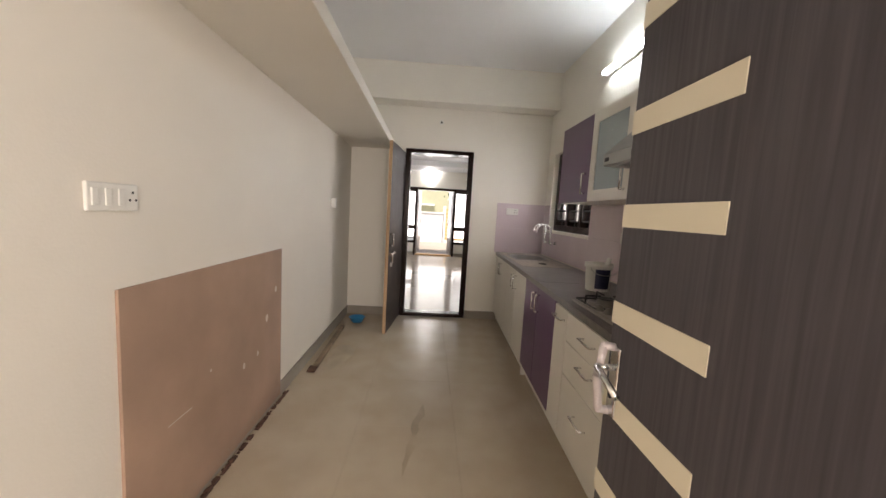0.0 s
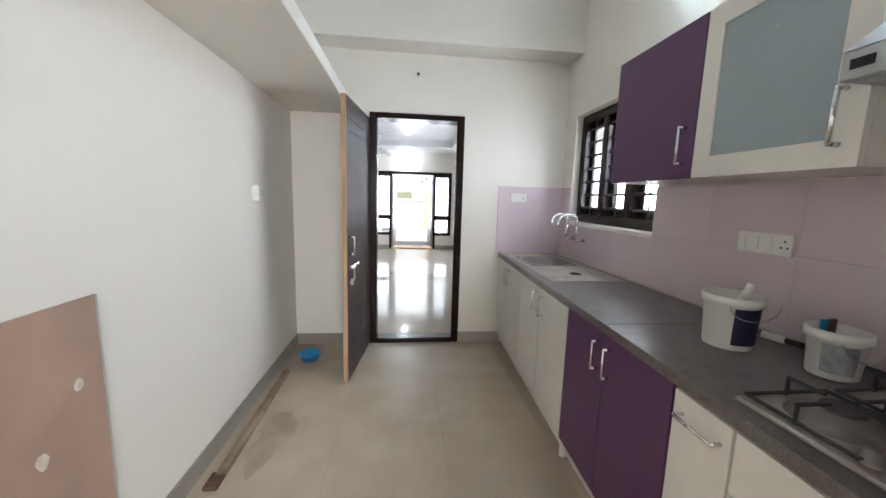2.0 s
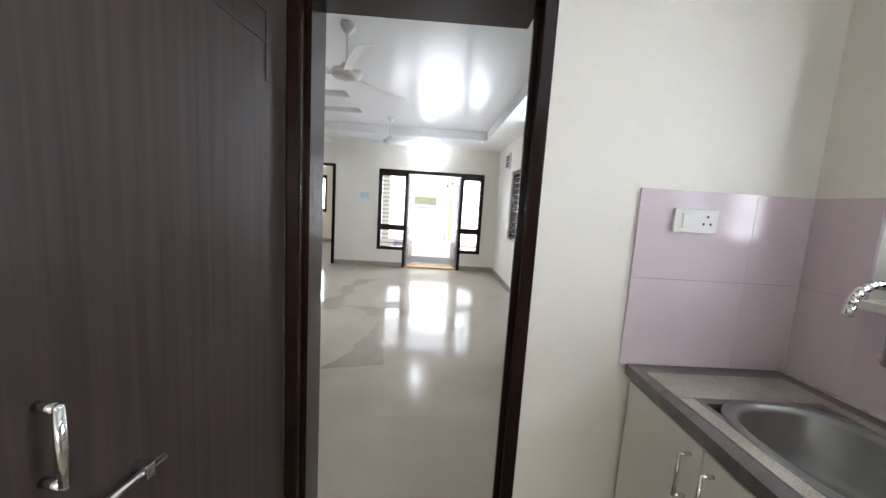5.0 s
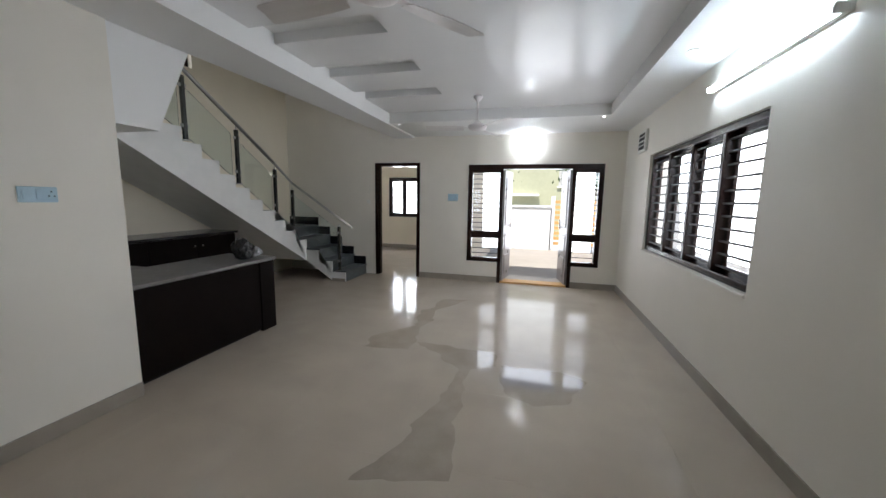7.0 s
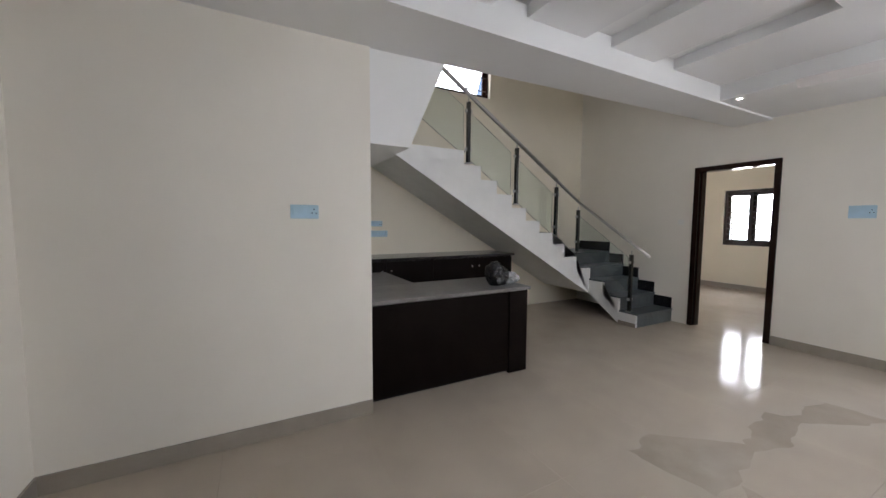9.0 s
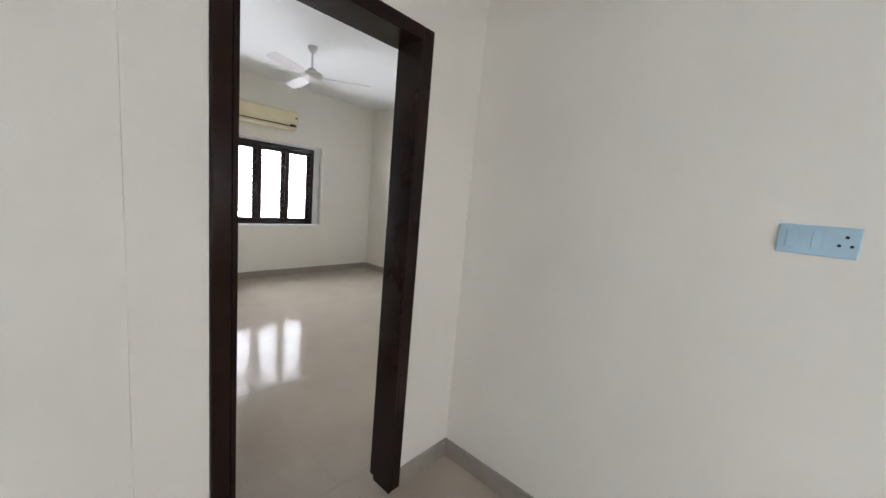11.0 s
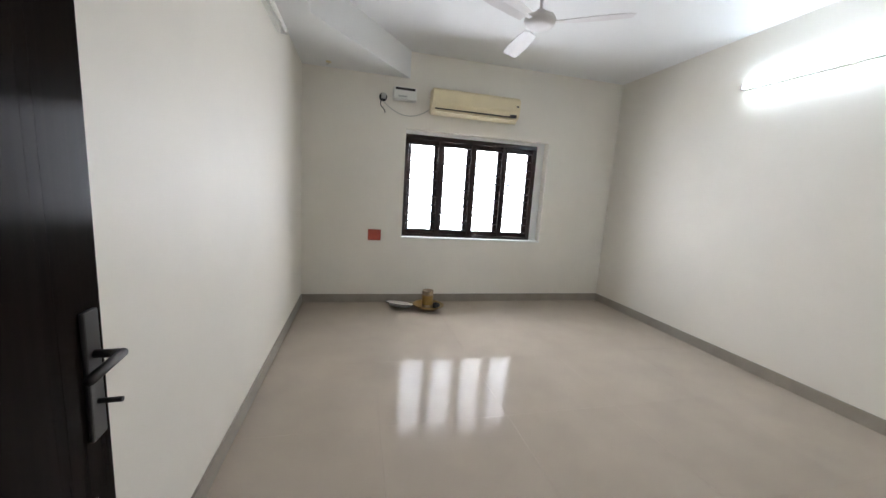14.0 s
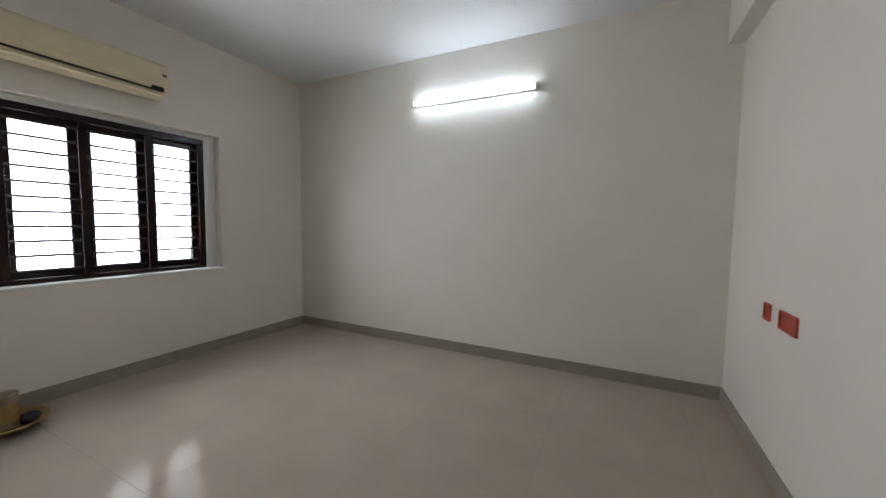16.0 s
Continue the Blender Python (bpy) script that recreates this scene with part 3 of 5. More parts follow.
def base_unit(name, u0, u1, fronts, material, label, group="kitchen base units"):
    """Local x from u0 to u1 along the run; y > 0 towards the wall."""
    t = thing(name, label, "cabinet", group=group)
    t.matrix_world = CB
    for q in (u0, u1 - 0.016):
        part("side_panel", box(B(), q, q + 0.016, 0.022, 0.50, 0.11, 0.83), material, t)
    part("bottom_panel", box(B(), u0 + 0.016, u1 - 0.016, 0.022, 0.49, 0.11, 0.126), material, t)
    part("back_panel", box(B(), u0 + 0.016, u1 - 0.016, 0.49, 0.50, 0.11, 0.83), material, t)
    part("top_rail", box(B(), u0 + 0.016, u1 - 0.016, 0.022, 0.04, 0.76, 0.83), material, t)
    for f in fronts:
        kind, a, b, z0, z1, hs = f
        d = part(kind, box(B(), a + 0.002, b - 0.002, 0, 0.02, z0, z1, 0.002), material, t)
        for h in hs:
            if h[0] == 'v':
                pull(d, (h[1], 0, h[2] - 0.06), (h[1], 0, h[2] + 0.06), (0, -0.03, 0), 0.0055)
            else:
                pull(d, (h[1] - 0.065, 0, h[2]), (h[1] + 0.065, 0, h[2]), (0, -0.03, 0), 0.0055)
    return t


def yu(y):
    return (5.375 - y) / math.cos(SKEW)


def front(y0, y1, *hs, z0=0.11, z1=0.82, kind="door"):
    """One front between two places along the run."""
    return (kind, yu(y0), yu(y1), z0, z1, [(d, yu(y), z) for d, y, z in hs])


base_unit("sink_cabinet", 0.01, yu(4.245), [front(5.36, 5.0, ('v', 5.04, 0.72)), front(5.0, 4.64, ('v', 4.96, 0.72)), front(4.64, 4.245, ('v', 4.295, 0.72))],
          "white", "white laminate sink cabinet with three doors")
base_unit("gas_cabinet", yu(4.235), yu(3.825), [front(4.235, 3.825, ('v', 4.18, 0.72))], "white", "white laminate single-door base cabinet")
base_unit("purple_cabinet", yu(3.82), yu(3.065), [front(3.82, 3.455, ('v', 3.50, 0.72), z1=0.83), front(3.455, 3.065, ('v', 3.41, 0.72), z1=0.83)],
          "purple", "dark purple two-door base cabinet")
base_unit("bottle_cabinet", yu(3.06), yu(2.86), [front(3.06, 2.86, ('h', 2.955, 0.76))], "white", "narrow white laminate pull-out cabinet")
base_unit("drawer_cabinet", yu(2.855), yu(2.235), [front(2.855, 2.235, ('h', 2.55, 0.75), z0=0.66, kind="drawer"), front(2.855, 2.235, ('h', 2.55, 0.60), z0=0.47, z1=0.655, kind="drawer"),
                                                  front(2.855, 2.235, ('h', 2.57, 0.33), z1=0.465, kind="drawer")], "white", "white laminate cabinet with three drawers")
base_unit("end_cabinet", yu(2.23), yu(1.6), [front(2.23, 1.6, ('v', 2.17, 0.70), z1=0.83)], "purple", "dark purple single-door base cabinet")
pl = thing("plinth", "white plinth board under the base units", "plinth")
pl.matrix_world = CB
part("board", box(B(), 0.02, yu(1.6), 0.05, 0.066, 0.0, 0.109), "white", pl)
part("foot", rod(B(), (yu(3.82), 0.03, 0), (yu(3.82), 0.03, 0.11), 0.018, 12), "white_plastic", pl)


def worktop():
    """Granite slab with an oblong hole for the sink bowl."""
    t = thing("worktop", "dark grey granite kitchen worktop with a sink cut-out", "worktop")
    fx = lambda y: 0.950 - 0.032 * (5.3 - y)
    y0, y1, sy0, sy1, sx0, sx1 = 1.30, 5.376, 4.71, 5.13, 1.05, 1.40
    z0, z1 = 0.835, 0.872
    for pts in ([(fx(y0), y0), (KR - 0.012, y0), (KR - 0.012, sy0), (fx(sy0), sy0)],
                [(fx(sy0), sy0), (sx0, sy0), (sx0, sy1), (fx(sy1), sy1)],
                [(sx1, sy0), (KR - 0.012, sy0), (KR - 0.012, sy1), (sx1, sy1)],
                [(fx(sy1), sy1), (KR - 0.012, sy1), (KR - 0.012, y1), (fx(y1), y1)]):
        part("slab", prism(B(), pts, z0, z1), "granite", t)
    for q in (2.05, 3.45):
        part("joint", box(B(), fx(q) + 0.002, KR - 0.014, q - 0.001, q + 0.001, z1, z1 + 0.0006), "bars", t)
    part("wall_bead", box(B(), KR - 0.022, KR - 0.012, y0, y1, z1, z1 + 0.008, 0.002), "putty", t, "pale cement bead along the wall")
    return t


worktop()


def sink():
    t = thing("kitchen_sink", "stainless steel sink with drainer set in the granite worktop", "sink")
    bm = B()
    x0, x1, y0, y1 = 1.03, 1.42, 4.69, 5.15
    cx, cy = (x0 + x1) / 2, (y0 + y1) / 2
    rings = []
    seg = 40

    def ring(hx, hy, z, e=2.7):
        out = []
        for k in range(seg):
            a = 2 * math.pi * k / seg
            c, s = math.cos(a), math.sin(a)
            out.append(bm.verts.new((cx + hx * abs(c) ** (2 / e) * (1 if c > 0 else -1), cy + hy * abs(s) ** (2 / e) * (1 if s > 0 else -1), z)))
        return out
    for hx, hy, z in ((0.20, 0.235, 0.873), (0.198, 0.233, 0.877), (0.172, 0.205, 0.876), (0.165, 0.198, 0.86), (0.155, 0.188, 0.73), (0.13, 0.16, 0.71), (0.03, 0.03, 0.705)):
        rings.append(ring(hx, hy, z))
    for a, b in zip(rings, rings[1:]):
        for k in range(seg):
            bm.faces.new((a[k], a[(k + 1) % seg], b[(k + 1) % seg], b[k]))
    bm.faces.new(rings[-1])
    part("bowl", bm, "bowl_steel", t, "", True)
    part("drain", rod(B(), (cx, cy, 0.704), (cx, cy, 0.709), 0.035, 20), "chrome", t)
    for u0, u1, v0, v1 in ((0.985, 1.46, 5.155, 5.31), (0.985, 1.03, 4.687, 5.153), (1.422, 1.46, 4.687, 5.153)):
        part("sheet", box(B(), u0, u1, v0, v1, 0.8715, 0.8745, 0.001), "sink_steel", t)
    bm = B()
    box(bm, 0.985, 1.46, 4.20, 4.685, 0.8715, 0.8745, 0.001)
    dr = part("drainer", bm, "sink_steel", t, "ribbed steel drainer, limescale stained")
    for k in range(7):
        part("rib", box(B(), 1.06 + k * 0.05, 1.069 + k * 0.05, 4.28 if k in (0, 1, 5, 6) else 4.49, 4.62, 0.8745, 0.8768, 0.001), "sink_steel", dr)
    part("strainer", lathe(B(), [(0.0, 0.0), (0.036, 0.0), (0.04, 0.005), (0.026, 0.007), (0.0, 0.003)], 20, (1.235, 4.41, 0.8745)), "dark", dr, "dark strainer hole")
    return t


sink()


def tap(y, spout):
    t = thing("wall_tap", "chrome wall tap with a swan-neck spout above the sink", "tap", (KR - 0.012, y, 1.05), "taps over the sink")
    part("flange", rod(B(), (0, 0, 0), (-0.012, 0, 0), 0.027, 20), "chrome", t)
    body = part("body", rod(B(), (-0.012, 0, 0), (-0.075, 0, 0), 0.013, 14), "chrome", t, "", True)
    part("cross_handle", rod(B(), (-0.05, -0.03, 0.0), (-0.05, 0.03, 0.0), 0.007, 8), "chrome", body)
    pts = [Vector((-0.07, 0, 0))] + [Vector((-0.07 - 0.055 * (1 - math.cos(a)) * spout, 0.0, 0.15 + 0.055 * math.sin(a))) for a in [math.pi * k / 10 for k in range(11)]]
    pts[1:1] = [Vector((-0.07, 0, 0.12))]
    pts.append(pts[-1] + Vector((-0.005, 0, -0.03)))
    part("spout", tube_path(B(), pts, 0.012, 10), "chrome", t, "", True)
    return t


tap(5.05, 1.2)
tap(4.87, 1.4)


def stove():
    t = thing("gas_hob", "steel built-in gas hob with four burners and black grates", "hob", (1.18, 2.615, 0.873))
    part("plate", box(B(), -0.26, 0.26, -0.30, 0.29, 0, 0.012, 0.004), "dusty_steel", t, "dusty steel hob plate")
    for sx, sy, r in ((-0.12, 0.17, 0.05), (0.14, 0.17, 0.04), (-0.02, -0.17, 0.055), (0.16, -0.17, 0.035)):
        b = part("burner", lathe(B(), [(r * 1.9, 0.012), (r * 1.8, 0.018), (r, 0.018), (r, 0.035), (r * 0.7, 0.042), (0, 0.043)], 24, (sx, sy, 0)), "knob_steel", t, "", True)
        part("burner_cap", lathe(B(), [(r * 0.8, 0.042), (r * 0.75, 0.048), (0, 0.05)], 20, (sx, sy, 0)), "bars", b)
        g = B()
        s = 0.115
        for dx, dy in ((s, 0), (-s, 0), (0, s), (0, -s)):
            tube_path(g, [Vector((sx + dx, sy + dy, 0.012)), Vector((sx + dx, sy + dy, 0.058)), Vector((sx + dx * 0.3, sy + dy * 0.3, 0.058))], 0.005, 6)
        for a, b2 in (((s, s), (-s, s)), ((s, -s), (-s, -s)), ((s, s), (s, -s)), ((-s, s), (-s, -s))):
            rod(g, (sx + a[0], sy + a[1], 0.018), (sx + b2[0], sy + b2[1], 0.018), 0.005, 6)
        part("grate", g, "bars", t, "black iron pan grate")
    for k in range(4):
        y = 0.05 - k * 0.065
        kn = part("knob", lathe(B(), [(0.022, 0.012), (0.022, 0.018), (0.017, 0.02), (0.015, 0.038), (0, 0.04)], 18, (-0.215 + 0.012 * k, y, 0)), "knob_steel", t, "grimy steel knob", True)
    return t


stove()


def bucket(x, y, r0, r1, h, band, label, content, a0d=232):
    t = thing("paint_bucket", label, "bucket", (x, y, 0.873), "buckets on the worktop")
    part("pail", lathe(B(), [(0, 0), (r0, 0), (r0 + 0.002, 0.006), (r1, h - 0.03), (r1 + 0.008, h - 0.028), (r1 + 0.008, h), (r1 - 0.002, h), (r0, 0.02), (0, 0.02)], 32), "white_plastic", t, "", True)
    bm = B()
    for k in range(9):
        a0, a1 = radians(a0d + 8 * k), radians(a0d + 8 * (k + 1))
        rr = lambda z: r0 + 0.0035 + (r1 - r0 - 0.002) * (z - 0.006) / (h - 0.036)
        q = [(rr(0.02) * math.cos(a0), rr(0.02) * math.sin(a0), 0.02), (rr(0.02) * math.cos(a1), rr(0.02) * math.sin(a1), 0.02),
             (rr(h - 0.035) * math.cos(a1), rr(h - 0.035) * math.sin(a1), h - 0.035), (rr(h - 0.035) * math.cos(a0), rr(h - 0.035) * math.sin(a0), h - 0.035)]
        bm.faces.new([bm.verts.new(p) for p in q])
    part("label", bm, band, t, "printed label band")
    part("contents", rod(B(), (0, 0, h * 0.55), (0, 0, h * 0.56), r0 * 0.95, 24), content, t)
    pts = [Vector(((r1 + 0.012) * math.cos(a), 0.012 + 0.0 * a, h - 0.02 - 0.05 * math.sin(a))) for a in [math.pi * k / 12 for k in range(13)]]
    part("bail", tube_path(B(), [Vector((p.x, -r1 - 0.004 - 0.01 * math.sin(k * math.pi / 12), p.z)) for k, p in enumerate(pts)], 0.002, 6), "steel", t)
    return t


M["navy"] = mat("navy_print", (0.012, 0.014, 0.055), 0.4)
M["grey_print"] = mat("grey_print", (0.40, 0.41, 0.43), 0.5, var=0.3, scale=40)
b1 = bucket(1.228, 3.245, 0.071, 0.081, 0.182, "navy", "white paint bucket with a navy label", "white_plastic")
part("brush_handle", rod(B(), (0.03, 0.02, 0.1), (0.07, 0.0, 0.215), 0.012, 10, 0.016), "white_plastic", b1)
b2 = bucket(1.345, 3.015, 0.056, 0.064, 0.14, "grey_print", "small used paint tub with a stirring stick", "dark", 190)
part("stick", box(B(), -0.012, 0.006, 0.01, 0.02, 0.03, 0.165, 0.002), "rust", b2)
part("scraper", box(B(), -0.03, 0.0, 0.025, 0.03, 0.06, 0.16, 0.002), "blue", b2)


def wall_plate(name, x, y, z, w, h, axis, label, material="white_plastic", rockers=3, socket=True):
    """A switch plate; axis is the wall's outward normal."""
    t = thing(name, label, "switch", (x, y, z))
    t.matrix_world = Matrix.Translation((x, y, z)) @ pose(0, 0, 0, 0, 0, {'+x': 90, '-x': -90, '-y': 0, '+y': 180}[axis])
    part("plate", box(B(), -w / 2, w / 2, -0.012, 0, -h / 2, h / 2, 0.004), material, t)
    n = rockers + (1 if socket else 0)
    for k in range(n):
        u = -w / 2 + w * (k + 0.5) / n
        if socket and k == n - 1:
            for dx, dz in ((0, 0.016), (-0.012, -0.008), (0.012, -0.008)):
                # black disc on the plate, standing for the shade in a pin hole
                part("hole", rod(B(), (u + dx, -0.0125, dz), (u + dx, -0.0115, dz), 0.0045, 8), "dark", t)
        else:
            part("rocker", box(B(), u - 0.011, u + 0.011, -0.017, -0.012, -h * 0.3, h * 0.3, 0.002), material, t)
    return t


gh = thing("gas_hose", "black rubber gas hose lying along the worktop wall", "hose")
part("hose", tube_path(B(), [Vector((1.43, 3.30, 0.885)), Vector((1.47, 3.18, 0.884)), Vector((1.475, 3.05, 0.884)), Vector((1.48, 2.92, 0.884)), Vector((1.485, 2.7, 0.884)), Vector((1.485, 2.45, 0.884)), Vector((1.49, 2.2, 0.884))], 0.010, 8), "bars", gh, "", True)
part("sleeve", rod(B(), (1.43, 3.30, 0.885), (1.452, 3.235, 0.8845), 0.014, 12), "white_plastic", gh, "white plastic end sleeve")
for k, (x, y) in enumerate(((1.462, 2.83), (1.47, 2.77), (1.455, 2.38))):
    lump = thing("plaster_lump", "crumbled white plaster lump on the worktop", "plaster", (x, y, 0.873), "plaster crumbs")
    bm = B()
    bmesh.ops.create_icosphere(bm, subdivisions=2, radius=0.016)
    for v in bm.verts:
        v.co *= 1 + noise.noise(v.co * 70 + Vector((k, 0, 0))) * 0.5
        v.co.z = max(0, v.co.z + 0.006)
    part("lump", bm, "putty", lump)

wall_plate("switch_board", KL, 2.08, 1.32, 0.18, 0.085, '+x', "white plastic switch board on the kitchen wall")
sb = wall_plate("switch_board", KL, 4.62, 1.36, 0.16, 0.085, '+x', "white switch board with a plug-in adaptor")
part("adaptor", box(B(), -0.09, -0.055, -0.05, -0.012, -0.05, 0.05, 0.006), "white_plastic", sb)
wall_plate("switch_board", 1.115, KY - 0.010, 1.385, 0.15, 0.08, '-y', "white switch board on the lilac tiles", rockers=1)
wall_plate("switch_board", KR - 0.010, 3.42, 1.215, 0.22, 0.085, '-x', "white switch board above the worktop", rockers=3)

# upper units
UX = 1.20


def upper(name, y0, y1, front, label):
    t = thing(name, label, "wall cabinet", group="kitchen wall units")
    z0, z1 = 1.465, 2.075
    part("body", box(B(), UX + 0.02, KR - 0.002, y0, y1, z0, z1), "white", t)
    if front == "purple":
        d = part("door", box(B(), UX, UX + 0.019, y0 + 0.002, y1 - 0.002, z0, z1, 0.002), "purple", t, "purple laminate door")
    else:
        w = 0.075
        d = part("door", box(B(), UX, UX + 0.019, y0 + 0.002, y0 + w, z0, z1), "white", t, "white framed door")
        part("stile", box(B(), UX, UX + 0.019, y1 - w, y1 - 0.002, z0, z1), "white", d)
        part("rail", box(B(), UX, UX + 0.019, y0 + w, y1 - w, z0, z0 + w), "white", d)
        part("rail", box(B(), UX, UX + 0.019, y0 + w, y1 - w, z1 - w, z1), "white", d)
        part("glass_panel", box(B(), UX + 0.006, UX + 0.012, y0 + w, y1 - w, z0 + w, z1 - w), "frosted", d, "frosted grey glass")
    yh = y0 + 0.05
    pull(d, (UX, yh, z0 + 0.06), (UX, yh, z0 + 0.20), (-0.03, 0, 0), 0.007)
    return t


upper("wall_cabinet", 3.472, 4.03, "purple", "dark purple kitchen wall cabinet with one door")
upper("wall_cabinet", 2.94, 3.47, "glass", "white kitchen wall cabinet with a frosted glass door")


def hood():
    t = thing("cooker_hood", "steel pyramid cooker hood hanging over the hob", "cooker hood")
    y0, y1, x0, x1 = 2.20, 2.86, 1.00, KR - 0.012
    bm = B()
    box(bm, x0, x1, y0, y1, 1.625, 1.685, 0.004)
    part("rim", bm, "hood_steel", t)
    part("filter", box(B(), x0 + 0.03, x1 - 0.03, y0 + 0.03, y1 - 0.03, 1.618, 1.626, 0.001), "hood_steel", t, "dusty filter mesh")
    bm = B()
    cy = (y0 + y1) / 2
    lo = [bm.verts.new(p) for p in ((x0, y0, 1.685), (x1, y0, 1.685), (x1, y1, 1.685), (x0, y1, 1.685))]
    hi = [bm.verts.new(p) for p in ((x1 - 0.24, cy - 0.13, 2.0), (x1, cy - 0.13, 2.0), (x1, cy + 0.13, 2.0), (x1 - 0.24, cy + 0.13, 2.0))]
    for k in range(4):
        bm.faces.new((lo[k], lo[(k + 1) % 4], hi[(k + 1) % 4], hi[k]))
    bm.faces.new(hi)
    bmesh.ops.recalc_face_normals(bm, faces=bm.faces[:])
    part("canopy", bm, "hood_steel", t)
    part("flue", box(B(), x1 - 0.23, x1, cy - 0.12, cy + 0.12, 2.0, 2.9, 0.003), "teal", t, "flue still wrapped in blue film")
    pan = part("button_panel", box(B(), x0 - 0.003, x0, cy - 0.06, cy + 0.06, 1.645, 1.668), "dark", t)
    part("badge", box(B(), x0 - 0.003, x0, y1 - 0.06, y1 - 0.02, 1.645, 1.665), "dark", t)
    return t


M["teal"] = mat("teal_film", (0.02, 0.10, 0.14), 0.35, var=0.1)
hood()


def tube_lamp(x, y, z, length, axis, lit, label, light="tube"):
    """A batten with a bare tube; axis is the wall's outward normal."""
    t = thing("tube_light", label, "tube light", (x, y, z))
    t.matrix_world = Matrix.Translation((x, y, z)) @ pose(0, 0, 0, 0, 0, {'+x': 90, '-x': -90, '-y': 0, '+y': 180}[axis])
    part("batten", box(B(), -length / 2, length / 2, -0.03, 0, -0.02, 0.02, 0.003), "white_plastic", t)
    for s in (-1, 1):
        part("holder", box(B(), s * length / 2 - 0.012, s * length / 2 + 0.012, -0.075, 0, -0.022, 0.022, 0.004), "white_plastic", t)
    part("starter", rod(B(), (0.05, -0.03, -0.01), (0.05, -0.05, -0.01), 0.011, 10), "white_plastic", t)
    part("tube", rod(B(), (-length / 2 + 0.012, -0.058, 0), (length / 2 - 0.012, -0.058, 0), 0.014, 12), light if lit else "white_plastic", t,
         "glowing white tube" if lit else "unlit white tube", True)
    return t


tube_lamp(KR, 3.40, 2.56, 1.2, '-x', True, "lit white tube light on the kitchen wall")

# left wall of the kitchen
bd = thing("board", "stained brown hardboard sheet fixed to the wall", "board", (KL, 2.66, 0))
part("sheet", box(B(), 0, 0.012, -0.58, 0.67, 0.02, 1.03, 0.002), "board", bd)
part("edge_putty", box(B(), 0, 0.009, 0.67, 0.682, 0.02, 1.03, 0.002), "concrete", bd)
for y, z, r in ((3.115, 0.626, 0.018), (3.0, 0.446, 0.011), (2.845, 0.438, 0.014), (2.55, 0.55, 0.006), (3.242, 0.777, 0.015)):
    bm = B()
    n = 11
    vs = [bm.verts.new((0.0125, y - 2.66 + r * (0.8 + 0.4 * random.random()) * math.cos(2 * math.pi * k / n), z + r * 1.3 * (0.8 + 0.4 * random.random()) * math.sin(2 * math.pi * k / n))) for k in range(n)]
    bm.faces.new(vs)
    part("putty_patch", bm, "putty", bd, "pale putty patch")
part("scratch", box(B(), 0.0122, 0.0126, -0.381, -0.243, 0.445, 0.449, 0, ), "putty", bd)

rnd = random.Random(4)
dr = thing("debris", "rusty flakes along the foot of the brown board", "debris", (KL + 0.03, 2.7, 0))
bm = B()
for k in range(130):
    y = rnd.uniform(-0.62, 0.68)
    s = rnd.uniform(0.004, 0.013)
    box(bm, rnd.uniform(-0.014, 0.0), s, y, y + s * rnd.uniform(1, 3.5), 0, rnd.uniform(0.003, 0.014))
part("flakes", bm, "rust", dr)["kind"] = "stuff"
ho = thing("ceiling_hook_box", "small round open wiring point on the wall", "wiring point", (0.177, KY, 2.405))
part("ring", lathe(B(), [(0.012, 0.0), (0.03, 0.0), (0.03, 0.006), (0.014, 0.008), (0.012, 0.0)], 20), "white_plastic", ho).matrix_local = pose(0, 0, 0, 90, 0, 0)
part("hole", rod(B(), (0, -0.001, 0), (0, -0.004, 0), 0.013, 14), "dark", ho)

bt = thing("metal_strip", "dirty brown strip lying along the kitchen skirting", "strip", (-0.795, 4.30, 0))
part("strip", box(B(), -0.022, 0.022, -0.52, 0.52, 0.001, 0.028, 0.004), "dirty_stick", bt)
part("torn_end", box(B(), -0.045, 0.02, -0.60, -0.50, 0.001, 0.02, 0.006), "rust", bt, "rusty torn end")
bt.rotation_euler = (0, 0, radians(1.4))
bw = thing("blue_bowl", "bright blue plastic bowl on the kitchen floor", "bowl", (-0.695, 5.05, 0.001))
part("shell", lathe(B(), [(0, 0), (0.06, 0), (0.085, 0.05), (0.095, 0.055), (0.09, 0.057), (0.08, 0.05), (0.055, 0.006), (0, 0.006)], 28), "blue", bw, "", True)


